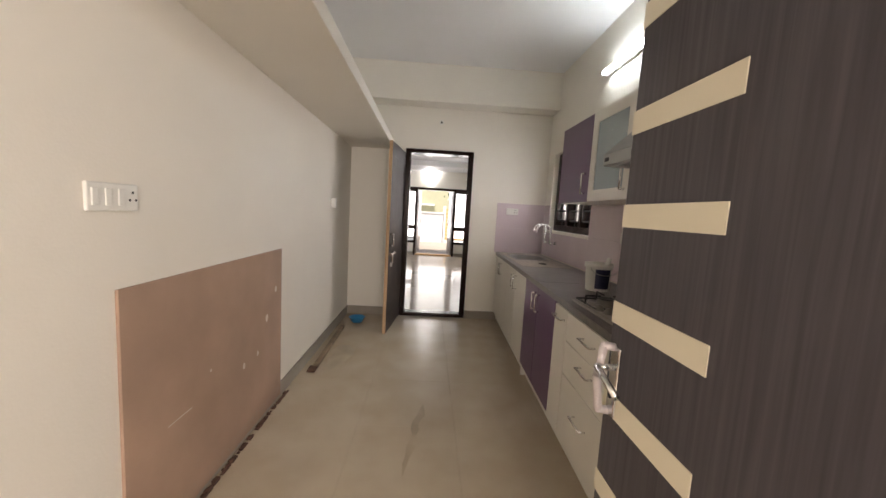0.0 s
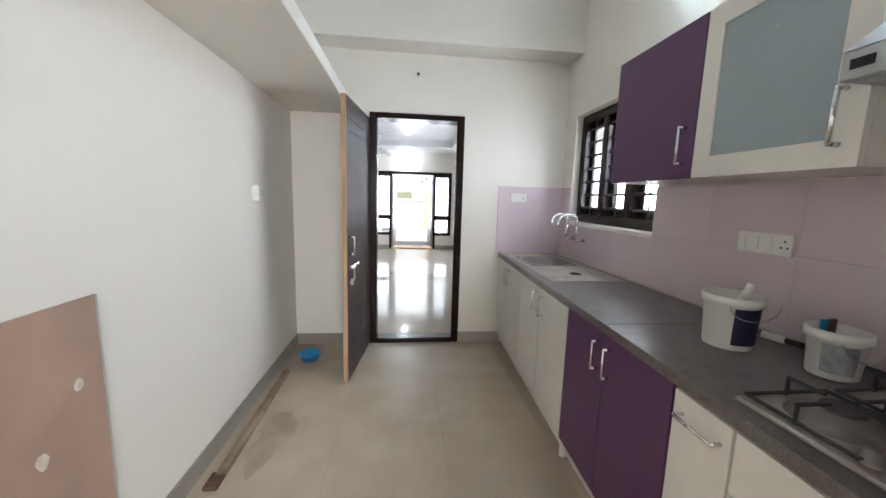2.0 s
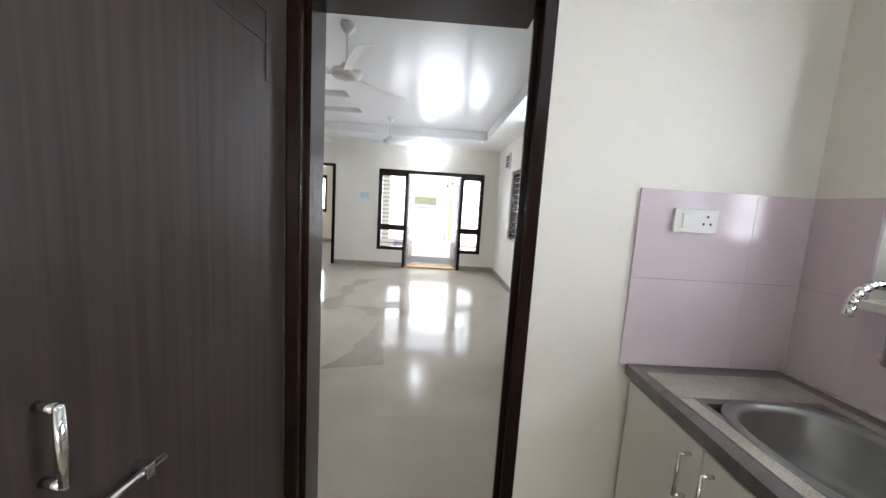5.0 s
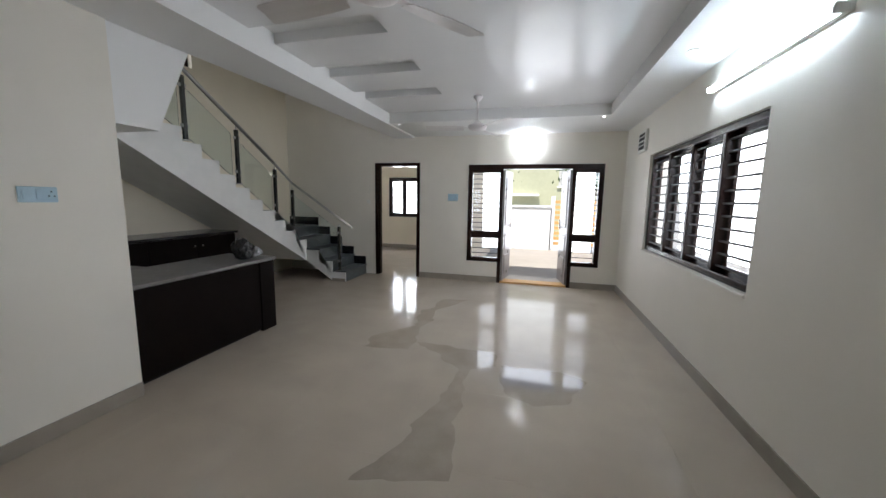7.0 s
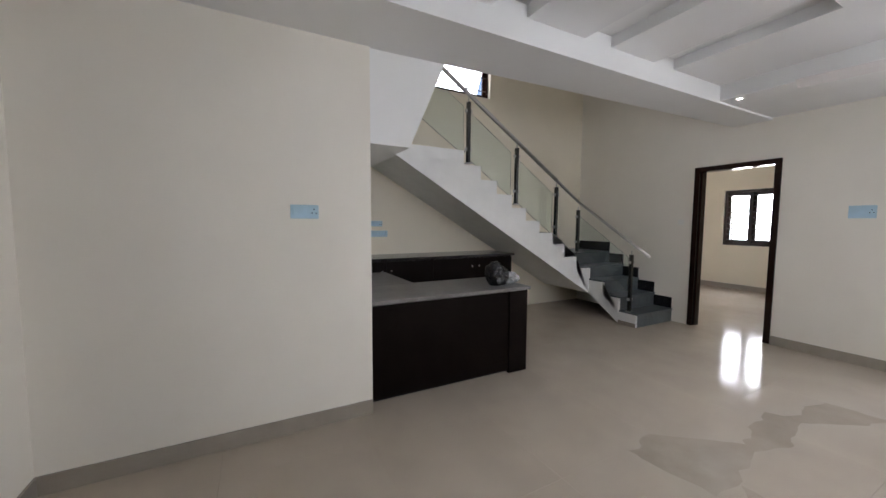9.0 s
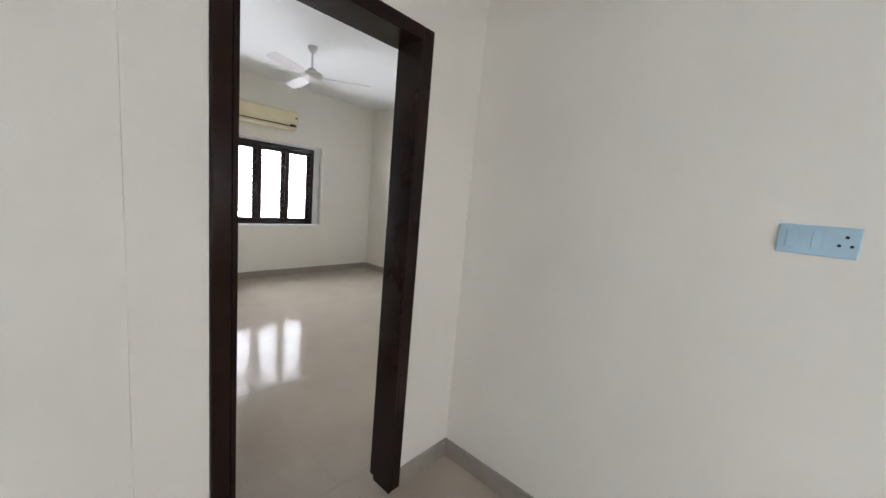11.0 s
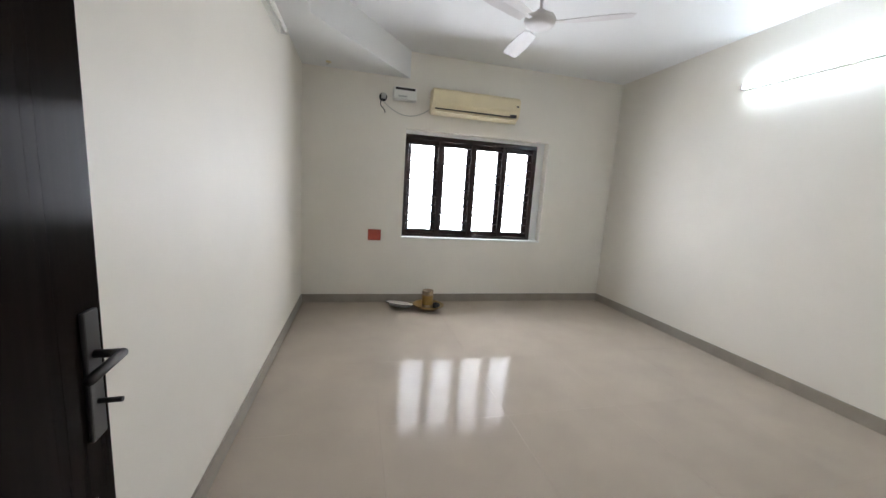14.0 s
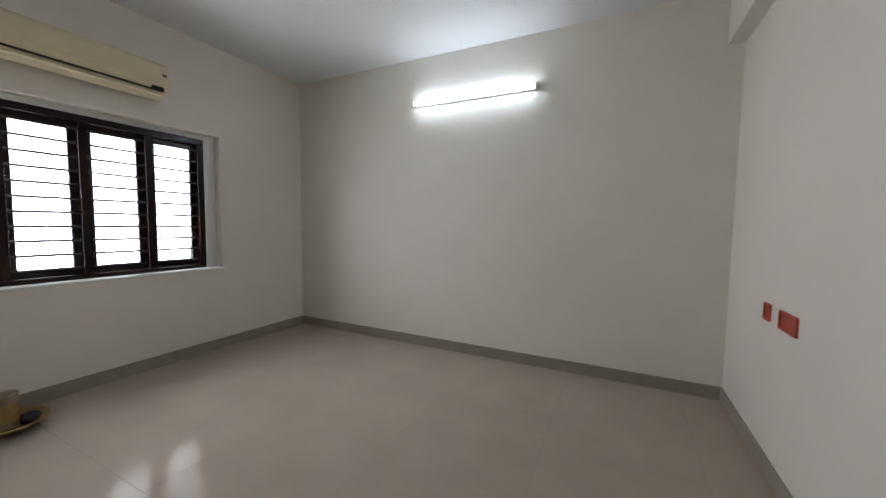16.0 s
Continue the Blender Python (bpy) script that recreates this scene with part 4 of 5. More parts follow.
# ---- stair ----
def stair():
    t = thing("staircase", "white staircase with grey granite treads and black stepped skirting", "staircase")
    W = SX
    ly0, ly1 = 10.90, FY - 0.002
    g = 0.252
    saw = [(-2.85, 0.0)]
    for k in range(4):
        x1 = -2.85 - g * k
        x0 = x1 - g
        z = 0.18 * (k + 1)
        part("riser", box(B(), x1, x1 + 0.006, ly0 + 0.03, ly1, z - 0.18, z - 0.022), "tread", t)
        part("tread", box(B(), x0 - 0.002, x1 + 0.02, ly0 + 0.012, ly1, z - 0.022, z, 0.003), "tread", t, "grey granite tread")
        part("skirting", box(B(), x0, x1, ly1 - 0.012, ly1 + 0.0005, z, z + 0.15), "stone_black", t, "black stepped skirting")
        saw += [(x1, z - 0.024), (x0, z - 0.024)]
    saw += [(-2.85 - 4 * g, 0.52), (-3.60, 0.33), (-3.10, 0.0)]
    bm = B()
    a = [bm.verts.new((x, ly0, z)) for x, z in saw]
    b = [bm.verts.new((x, ly1, z)) for x, z in saw]
    for k in range(len(saw)):
        q = (k + 1) % len(saw)
        bm.faces.new((a[k], a[q], b[q], b[k]))
    bm.faces.new(a)
    bm.faces.new(b[::-1])
    bmesh.ops.triangulate(bm, faces=[f for f in bm.faces if len(f.verts) > 4])
    bmesh.ops.recalc_face_normals(bm, faces=bm.faces[:])
    part("lower_stringer", bm, "out_white", t, "white sawtooth side of the lower steps")
    part("foot_strip", box(B(), -3.10, -2.85, ly0 - 0.008, ly0 - 0.001, 0.001, 0.05, 0.001), "skirting", t, "taupe strip at the foot")
    lx = -2.85 - 4 * g
    part("landing", box(B(), W, lx, 10.39, ly1, 0.80, 0.90, 0.002), "tread", t, "grey granite quarter landing")
    part("riser", box(B(), lx, lx + 0.006, ly0, ly1, 0.72, 0.88), "tread", t)
    part("skirting", box(B(), W, lx, ly1 - 0.012, ly1 + 0.0005, 0.90, 1.05), "stone_black", t, "black stepped skirting")
    part("tread", box(B(), lx + 0.001, -3.60, 10.635, 10.897, 0.70, 0.72, 0.003), "tread", t, "grey granite tread")
    part("tread", box(B(), lx + 0.001, -3.60, 10.40, 10.632, 0.88, 0.90, 0.003), "tread", t, "grey granite tread")
    part("riser", box(B(), lx + 0.001, -3.604, 10.632, 10.638, 0.722, 0.878), "tread", t)
    # main flight
    x1 = -3.60
    gy, r, n = 0.235, 0.16, 8
    ys = 10.39
    pts = []
    for k in range(n):
        y1 = ys - gy * k
        y0 = y1 - gy
        z = 0.90 + r * (k + 1)
        part("tread", box(B(), W, x1 - 0.012, y0 - 0.002, y1 + 0.02, z - 0.02, z, 0.003), "tread", t, "grey granite tread")
        part("riser", box(B(), W, x1 - 0.03, y1, y1 + 0.006, z - r, z - 0.02), "tread", t)
        part("skirting", box(B(), W, W + 0.012, y0, y1, z, z + 0.15), "stone_black", t, "black stepped skirting")
        pts.append((y1, z - r))
        pts.append((y1, z - 0.001))
    ye, ze = ys - gy * n, 0.90 + r * n
    pts.append((ye, ze))
    # sawtooth stringer: closed outline in (y, z), swept in x
    out = [(10.898, 0.33), (10.898, 0.698), (10.63, 0.698), (10.63, 0.878), (10.39, 0.878)] + pts[1:] + [(LWE, ze), (LWE, 2.05), (7.92, 2.05), (10.1, 0.79)]
    bm = B()
    a = [bm.verts.new((x1, y, z)) for y, z in out]
    b = [bm.verts.new((W + 0.004, y, z)) for y, z in out]
    for k in range(len(out)):
        q = (k + 1) % len(out)
        bm.faces.new((a[k], a[q], b[q], b[k]))
    bm.faces.new(a)
    bm.faces.new(b[::-1])
    bmesh.ops.triangulate(bm, faces=[f for f in bm.faces if len(f.verts) > 4])
    bmesh.ops.recalc_face_normals(bm, faces=bm.faces[:])
    part("stringer", bm, "out_white", t, "white sawtooth stringer and sloping underside")
    # upper flight, cut off by the ceiling
    bm = B()
    out = [(LWE, 1.88), (7.58, 1.88), (7.86, 2.52), (LWE, 2.52)]
    a = [bm.verts.new((-3.55, y, z)) for y, z in out]
    b = [bm.verts.new((LW - 0.02, y, z)) for y, z in out]
    for k in range(4):
        bm.faces.new((a[k], a[(k + 1) % 4], b[(k + 1) % 4], b[k]))
    bm.faces.new(a)
    bm.faces.new(b[::-1])
    bmesh.ops.recalc_face_normals(bm, faces=bm.faces[:])
    part("upper_flight", bm, "ceiling", t, "white underside of the upper flight")

    # balustrade
    rl = thing("balustrade", "glass balustrade with steel posts and round handrail", "balustrade")
    rx = x1 - 0.05

    def post(x, y, z, h):
        p = part("post", box(B(), x - 0.02, x + 0.02, y - 0.02, y + 0.02, z, z + h, 0.003), "post", rl)
        part("base", box(B(), x - 0.035, x + 0.035, y - 0.035, y + 0.035, z, z + 0.012, 0.002), "steel", p)
        for dz in (0.15, h - 0.12):
            part("clamp", box(B(), x - 0.012, x + 0.012, y - 0.045, y + 0.045, z + dz, z + dz + 0.035, 0.003), "steel", p)
        part("stem", rod(B(), (x, y, z + h), (x, y, z + h + 0.05), 0.007, 8), "steel", p)

    def pane(p0, p1, zb0, zb1, hh):
        bm = B()
        d = (Vector((p1[0], p1[1], 0)) - Vector((p0[0], p0[1], 0))).normalized()
        nrm = Vector((-d.y, d.x, 0)) * 0.005
        vs = []
        for s in (-1, 1):
            for (x, y), z in ((p0, zb0), (p1, zb1), (p1, zb1 + hh), (p0, zb0 + hh)):
                vs.append(bm.verts.new((x + s * nrm.x, y + s * nrm.y, z)))
        for f in ((0, 1, 2, 3), (7, 6, 5, 4), (0, 4, 5, 1), (1, 5, 6, 2), (2, 6, 7, 3), (3, 7, 4, 0)):
            bm.faces.new([vs[i] for i in f])
        g_ = part("glass_panel", bm, "rail_glass", rl, "greenish clear glass panel")
        g_.visible_shadow = False

    py = (8.83, 9.555, 10.255)
    pz = (2.04, 1.585, 1.13)
    for y, z in zip(py, pz):
        post(rx, y, z, 0.71)
    sl = (2.04 - 1.13) / (10.255 - 8.83)
    zr = lambda y: 1.13 + 0.70 + 0.10 + (10.255 - y) * sl
    part("handrail", tube_path(B(), [Vector((rx, 7.95, zr(7.95))), Vector((rx, 10.25, zr(10.25)))], 0.024, 14), "steel", rl, "", True)
    pane((rx, 9.46), (rx, 8.84), 1.68, 2.09, 0.55)
    pane((rx, 10.18), (rx, 9.54), 1.20, 1.63, 0.55)
    pane((rx, 8.76), (rx, 7.95), 2.14, 2.66, 0.55)
    qx = (-3.88, -2.98)
    post(qx[0], 10.95, 0.90, 0.65)
    post(qx[1], 10.95, 0.18, 0.76)
    part("handrail", tube_path(B(), [Vector((rx, 10.25, zr(10.25))), Vector((-3.88, 10.95, 1.67)), Vector((-2.74, 10.95, 0.93))], 0.02, 12), "steel", rl, "", True)
    pane((-3.84, 10.95), (-3.02, 10.95), 1.0, 0.45, 0.45)


M["post"] = mat("smoked_steel_post", (0.10, 0.105, 0.10), 0.25, 0.8, var=0.1)
stair()


# ---- pantry counter ----
def counter():
    t = thing("pantry_counter", "black laminate pantry counter with a grey stone top", "counter")
    x1, x0, y0, y1 = -2.50, -3.12, LWE + 0.01, 8.76
    part("front_panel", box(B(), x1 - 0.02, x1, y0, y1 - 0.20, 0.03, 0.735, 0.002), "black", t)
    part("end_panel", box(B(), x1 - 0.45, x1 - 0.03, y1 - 0.03, y1 - 0.005, 0.0, 0.735, 0.002), "black", t)
    part("side_panel", box(B(), x1 - 0.02, x1 + 0.012, y1 - 0.20, y1, 0.0, 0.745, 0.002), "black", t, "black end upright")
    part("plinth", box(B(), x1 - 0.06, x1 - 0.04, y0, y1 - 0.05, 0, 0.05), "dark", t)
    part("top", box(B(), x0, x1 + 0.02, y0, y1 + 0.03, 0.745, 0.775, 0.004), "granite2", t, "grey granite top")
    part("return_top", box(B(), -3.93, x0 - 0.001, y0, 7.90, 0.745, 0.775, 0.004), "granite2", t, "grey granite return along the wall")
    part("return_panel", box(B(), -3.93, x0 - 0.001, 7.84, 7.86, 0.03, 0.744, 0.002), "black", t)
    bag = thing("black_bag", "crumpled black plastic bag on the counter", "bag", (-2.68, 8.55, 0.776))
    bm = B()
    bmesh.ops.create_icosphere(bm, subdivisions=4, radius=0.12)
    for v in bm.verts:
        n = noise.noise(v.co * 11) * 0.08 - abs(noise.noise(v.co * 19)) * 0.07
        v.co = Vector((v.co.x * 0.85, v.co.y * 0.9, max(-0.09, v.co.z * (1.1 if v.co.y < 0.02 else 0.9)))) * (1.0 + n * 3.2)
        v.co.z = max(-0.09, v.co.z) + 0.09
    part("sheet", bm, "bag", bag)
    cl = thing("clear_wrap", "crumpled clear plastic wrap beside the black bag", "plastic wrap", (-2.76, 8.70, 0.776))
    bm = B()
    bmesh.ops.create_icosphere(bm, subdivisions=4, radius=0.13)
    for v in bm.verts:
        n = noise.noise(v.co * 13 + Vector((3, 1, 2))) * 0.08 - abs(noise.noise(v.co * 30)) * 0.09
        v.co = Vector((v.co.x, v.co.y * 1.2, v.co.z * 0.55)) * (1 + n * 4)
        v.co.z = max(-0.04, v.co.z) + 0.04
    part("sheet", bm, "wrap", cl)
    c2 = thing("back_cabinet", "black low cabinet with small round knobs under the stair", "cabinet")
    part("body", box(B(), SX + 0.003, -3.97, LWE + 0.01, 9.75, 0.0, 0.90, 0.003), "black", c2)
    part("top", box(B(), SX + 0.003, -3.93, LWE + 0.01, 9.78, 0.90, 0.93, 0.004), "stone_black", c2, "black stone top")
    for k in range(4):
        a = LWE + 0.03 + k * 0.61
        d = part("door", box(B(), -3.97, -3.952, a, a + 0.60, 0.08, 0.89, 0.002), "black", c2)
        part("knob", lathe(B(), [(0.006, 0), (0.006, 0.012), (0.014, 0.016), (0.012, 0.026), (0, 0.028)], 14), "chrome", d, "round chrome knob", True).matrix_local = pose(-3.952, a + (0.55 if k % 2 == 0 else 0.05), 0.78, 0, 90, 0)


M["granite2"] = mat("mid_grey_granite", (0.20, 0.19, 0.185), 0.3, var=0.2, scale=30, spots=0.3)
M["bag"] = mat("black_plastic_film", (0.01, 0.01, 0.011), 0.22, var=0.1)
M["wrap"] = mat("milky_plastic_film", (0.35, 0.35, 0.35), 0.2, var=0.3, scale=30)
counter()
wall_plate("switch_board", SX, 7.97, 1.33, 0.16, 0.07, '+x', "blue film-covered switch board under the stair", "blue_film", 3)
wall_plate("switch_board", SX, 8.0, 1.20, 0.24, 0.08, '+x', "long blue film-covered switch board under the stair", "blue_film", 5)
wall_plate("switch_board", LW, 6.86, 1.41, 0.165, 0.085, '+x', "blue film-covered switch board on the stub wall", "blue_film", 2)
wall_plate("switch_board", -1.16, FY, 1.47, 0.18, 0.12, '-y', "blue film-covered switch board beside the entrance", "blue_film", 2)
wall_plate("light_switch", -2.78, FY, 1.37, 0.07, 0.07, '-y', "small white light switch by the stair", rockers=1, socket=False)


# ---- fans ----
def fan(x, y, ztop, drop, turn, label):
    t = thing("ceiling_fan", label, "ceiling fan", (x, y, ztop), "ceiling fans")
    part("canopy", lathe(B(), [(0.0, 0.0), (0.05, 0.0), (0.055, -0.02), (0.02, -0.07), (0.0, -0.07)], 24), "fan", t, "", True)
    part("rod", rod(B(), (0, 0, -0.06), (0, 0, -drop + 0.06), 0.011, 12), "fan", t)
    hub = part("motor", lathe(B(), [(0.0, 0.07), (0.035, 0.065), (0.06, 0.03), (0.105, 0.02), (0.115, 0.0), (0.105, -0.03), (0.07, -0.045), (0, -0.05)], 32, (0, 0, -drop)), "fan", t, "", True)
    for k in range(3):
        a = radians(turn + 120 * k)
        bm = B()
        prof = [(0.16, 0.05), (0.25, 0.06), (0.45, 0.068), (0.6, 0.062), (0.62, 0.05)]
        lo, hi = [], []
        for rr, hw in prof:
            for lst, zz in ((lo, -0.002), (hi, 0.002)):
                lst.append([bm.verts.new((rr, -hw, zz - 0.014)), bm.verts.new((rr, 0, zz + 0.003)), bm.verts.new((rr, hw, zz + 0.012))])
        for lst in (lo, hi):
            for p, q in zip(lst, lst[1:]):
                for i in range(2):
                    bm.faces.new((p[i], p[i + 1], q[i + 1], q[i]))
        for p, q, r_, s in zip(lo, lo[1:], hi, hi[1:]):
            bm.faces.new((p[0], q[0], s[0], r_[0]))
            bm.faces.new((p[2], q[2], s[2], r_[2]))
        for e in (0, -1):
            for i in range(2):
                bm.faces.new((lo[e][i], lo[e][i + 1], hi[e][i + 1], hi[e][i]))
        bmesh.ops.recalc_face_normals(bm, faces=bm.faces[:])
        bmesh.ops.transform(bm, matrix=Matrix.Translation((0, 0, -drop - 0.02)) @ Matrix.Rotation(a, 4, 'Z'), verts=bm.verts[:])
        bl = part("blade", bm, "fan", t)
        arm = box(B(), 0.08, 0.2, -0.018, 0.018, -0.006, -0.001, 0.001)
        bmesh.ops.transform(arm, matrix=Matrix.Translation((0, 0, -drop - 0.012)) @ Matrix.Rotation(a, 4, 'Z'), verts=arm.verts[:])
        part("arm", arm, "fan", bl)
    return t


fan(-0.46, 7.04, H_L, 0.34, 54, "white three-blade ceiling fan near the kitchen door")
fan(-0.475, 9.92, H_L, 0.355, 70, "white three-blade ceiling fan before the entrance")
fan(-2.926, 2.85, H_B, 0.29, 27, "white three-blade ceiling fan in the bedroom")

tube_lamp(RX, 8.24, 2.305, 1.25, '-x', True, "lit white tube light above the living room window")
tube_lamp(BX0, 3.37, 2.47, 1.22, '+x', True, "lit white tube light on the bedroom wall", "dim_tube")
tube_lamp(BX1 - 0.006, 2.93, 2.49, 1.2, '-x', False, "unlit tube light on the bedroom wall")

gl = thing("wall_lamp", "lit round white lamp above the entrance", "wall lamp", (0.08, FY, 2.34))
part("holder", rod(B(), (0, 0, 0), (0, -0.04, 0), 0.03, 16), "white_plastic", gl)
bm = B()
bmesh.ops.create_uvsphere(bm, u_segments=24, v_segments=16, radius=0.06, matrix=Matrix.Translation((0, -0.09, 0)))
part("globe", bm, "bulb", gl, "glowing white globe", True)

# small ceiling lamps
for x, y, z in ((-1.30, 7.90, 2.743), (-1.75, 10.62, 2.52), (1.05, 10.62, 2.52), (1.30, 8.6, 2.52)):
    sp = thing("spot_lamp", "small round lit ceiling lamp", "ceiling lamp", (x, y, z), "small ceiling lamps")
    part("ring", lathe(B(), [(0.022, -0.001), (0.04, -0.001), (0.04, -0.006), (0.024, -0.008)], 20), "white_plastic", sp)
    part("disc", rod(B(), (0, 0, -0.001), (0, 0, -0.005), 0.022, 16), "spot", sp, "glowing disc")

vt = thing("wall_vent", "small white louvred vent box high on the wall", "vent", (RX, 10.77, 2.215))
part("frame", box(B(), -0.03, 0, -0.17, 0.17, -0.135, 0.135, 0.004), "white_plastic", vt)
# no recess: black boxes stand for the shaded vent openings
for k in range(2):
    part("opening", box(B(), -0.033, -0.028, -0.12, 0.12, -0.10 + k * 0.11, -0.01 + k * 0.11), "dark", vt)
    part("slat", box(B(), -0.036, -0.030, -0.12, 0.12, -0.06 + k * 0.11, -0.05 + k * 0.11), "white_plastic", vt)


# ---- bedroom ----
def bedroom_door():
    t = tagged(new("bedroom_door"), "dark brown panelled bedroom door standing open", "door")
    t.matrix_world = pose(-1.270, 5.42, 0, 0, 0, -90 + 3.4)
    w, h = 0.755, 2.02
    part("panel", box(B(), 0, w, 0, 0.036, 0.012, h, 0.003), "bdoor", t)
    for z0, z1 in ((0.12, 0.62), (0.80, 1.86)):
        part("moulding", box(B(), 0.12, w - 0.12, -0.007, 0.0, z0, z1, 0.003), "bdoor", t)
        part("raised_panel", box(B(), 0.15, w - 0.15, -0.0095, -0.007, z0 + 0.05, z1 - 0.05, 0.001), "bdoor", t)
    lk = part("lock_plate", box(B(), w - 0.065, w - 0.025, -0.009, 0, 0.88, 1.12, 0.003), "bars", t, "black lock plate")
    part("lever", tube_path(B(), [Vector((w - 0.045, 0, 1.04)), Vector((w - 0.045, -0.05, 1.04)), Vector((w - 0.15, -0.055, 1.04))], 0.008, 8), "bars", lk, "", True)
    part("key", rod(B(), (w - 0.045, 0, 0.95), (w - 0.045, -0.045, 0.95), 0.005, 8), "bars", lk)
    part("lever", tube_path(B(), [Vector((w - 0.045, 0.036, 1.04)), Vector((w - 0.045, 0.08, 1.04)), Vector((w - 0.13, 0.085, 1.04))], 0.008, 8), "bars", lk, "", True)
    for z in (0.3, 1.1, 1.8):
        part("hinge", box(B(), -0.004, 0.0, 0.0, 0.03, z, z + 0.09), "steel", t)


M["bdoor"] = grain("dark_brown_door_varnish", (0.007, 0.005, 0.0045), (0.012, 0.0085, 0.0075), 0.16, spec=0.02)
bedroom_door()


def air_conditioner():
    t = thing("air_conditioner", "yellowed white split air conditioner above the window", "air conditioner")
    x0, x1, y0, z0, z1 = -3.52, -2.47, BY0, 2.25, 2.53
    bm = B()
    out = [(y0, z0 + 0.03), (y0 + 0.10, z0), (y0 + 0.19, z0 + 0.06), (y0 + 0.215, z0 + 0.12), (y0 + 0.21, z1 - 0.03), (y0 + 0.18, z1), (y0, z1)]
    a = [bm.verts.new((x0, y, z)) for y, z in out]
    b = [bm.verts.new((x1, y, z)) for y, z in out]
    for k in range(len(out)):
        q = (k + 1) % len(out)
        bm.faces.new((a[k], a[q], b[q], b[k]))
    bm.faces.new(a)
    bm.faces.new(b[::-1])
    bmesh.ops.recalc_face_normals(bm, faces=bm.faces[:])
    bmesh.ops.bevel(bm, geom=bm.edges[:], offset=0.008, segments=2, affect='EDGES')
    part("case", bm, "ac", t)
    part("louvre", box(B(), x0 + 0.05, x1 - 0.05, y0 + 0.12, y0 + 0.19, z0 + 0.028, z0 + 0.036), "ac", t)
    # black strip on the case instead of a shaded slot
    part("slot", box(B(), x0 + 0.04, x1 - 0.03, y0 + 0.165, y0 + 0.196, z0 + 0.055, z0 + 0.066), "dark", t, "dark air slot")
    part("display", box(B(), x0 + 0.04, x0 + 0.12, y0 + 0.195, y0 + 0.214, z0 + 0.05, z0 + 0.085, 0.002), "dark", t)
    part("sticker", box(B(), x0 + 0.02, x0 + 0.05, y0 + 0.212, y0 + 0.2155, z0 + 0.17, z0 + 0.19), "bars", t)


air_conditioner()
sbx = thing("stabilizer", "white voltage stabilizer box on the bedroom wall", "stabilizer", (-2.17, BY0, 2.45))
part("case", box(B(), -0.13, 0.13, 0, 0.10, -0.07, 0.065, 0.008), "white_plastic", sbx)
part("display", box(B(), -0.11, 0.11, 0.1, 0.102, 0.03, 0.055), "dark", sbx, "dark display strip")
part("lever", box(B(), -0.02, 0.08, 0.1, 0.115, -0.045, -0.03, 0.003), "steel", sbx)
plg = thing("power_plug", "dark plug and socket beside the stabilizer", "plug", (-1.93, BY0, 2.40))
part("socket", lathe(B(), [(0, 0), (0.045, 0), (0.045, 0.02), (0, 0.025)], 20), "dark", plg).matrix_local = pose(0, 0, 0, -90, 0, 0)
part("plug", box(B(), -0.03, 0.02, 0.02, 0.07, -0.02, 0.03, 0.006), "steel", plg)
cb = thing("cable", "thin dark cable looping from the stabilizer to the air conditioner", "cable")
pts = [Vector((-1.93 - 0.6 * s, BY0 + 0.012, 2.36 - 0.36 * s * (1 - s) * 1.6 + 0.02 * s)) for s in [k / 14 for k in range(15)]]
part("wire", tube_path(B(), pts, 0.005, 6), "concrete", cb)
cb2 = thing("cable", "short dark cable hanging under the plug", "cable")
pts = [Vector((-1.93 + 0.03 * math.sin(k), BY0 + 0.012, 2.38 - 0.03 * k)) for k in range(6)]
part("wire", tube_path(B(), pts, 0.005, 6), "bars", cb2)


def red_box(x, y, z, w, h, sgn, label):
    t = thing("conduit_box", label, "wiring box", (x, y, z), "open wiring boxes")
    bm = B()
    d = 0.012
    box(bm, -w / 2, w / 2, 0, sgn * d, -h / 2, -h / 2 + 0.012)
    box(bm, -w / 2, w / 2, 0, sgn * d, h / 2 - 0.012, h / 2)
    box(bm, -w / 2, -w / 2 + 0.012, 0, sgn * d, -h / 2 + 0.012, h / 2 - 0.012)
    box(bm, w / 2 - 0.012, w / 2, 0, sgn * d, -h / 2 + 0.012, h / 2 - 0.012)
    part("rim", bm, "red", t)
    part("back", box(B(), -w / 2 + 0.012, w / 2 - 0.012, 0, sgn * 0.005, -h / 2 + 0.012, h / 2 - 0.012), "red", t)


red_box(-1.885, BY0, 0.83, 0.15, 0.13, 1, "open red wiring box set in the bedroom wall")
red_box(-4.02, BY1, 0.83, 0.19, 0.09, -1, "open red wiring box beside the door")
red_box(-4.28, BY1, 0.83, 0.08, 0.09, -1, "small red wiring box beside the door")

fh = thing("ceiling_hook", "small beige hook plate under the bedroom soffit", "hook", (-1.35, 1.30, 2.64))
part("plate", lathe(B(), [(0, 0), (0.028, 0), (0.026, -0.008), (0, -0.01)], 16), "ac", fh)
part("hook", tube_path(B(), [Vector((0, 0, -0.008)), Vector((0, 0, -0.02)), Vector((0.012, 0, -0.03)), Vector((0.02, 0, -0.02))], 0.003, 6), "steel", fh)

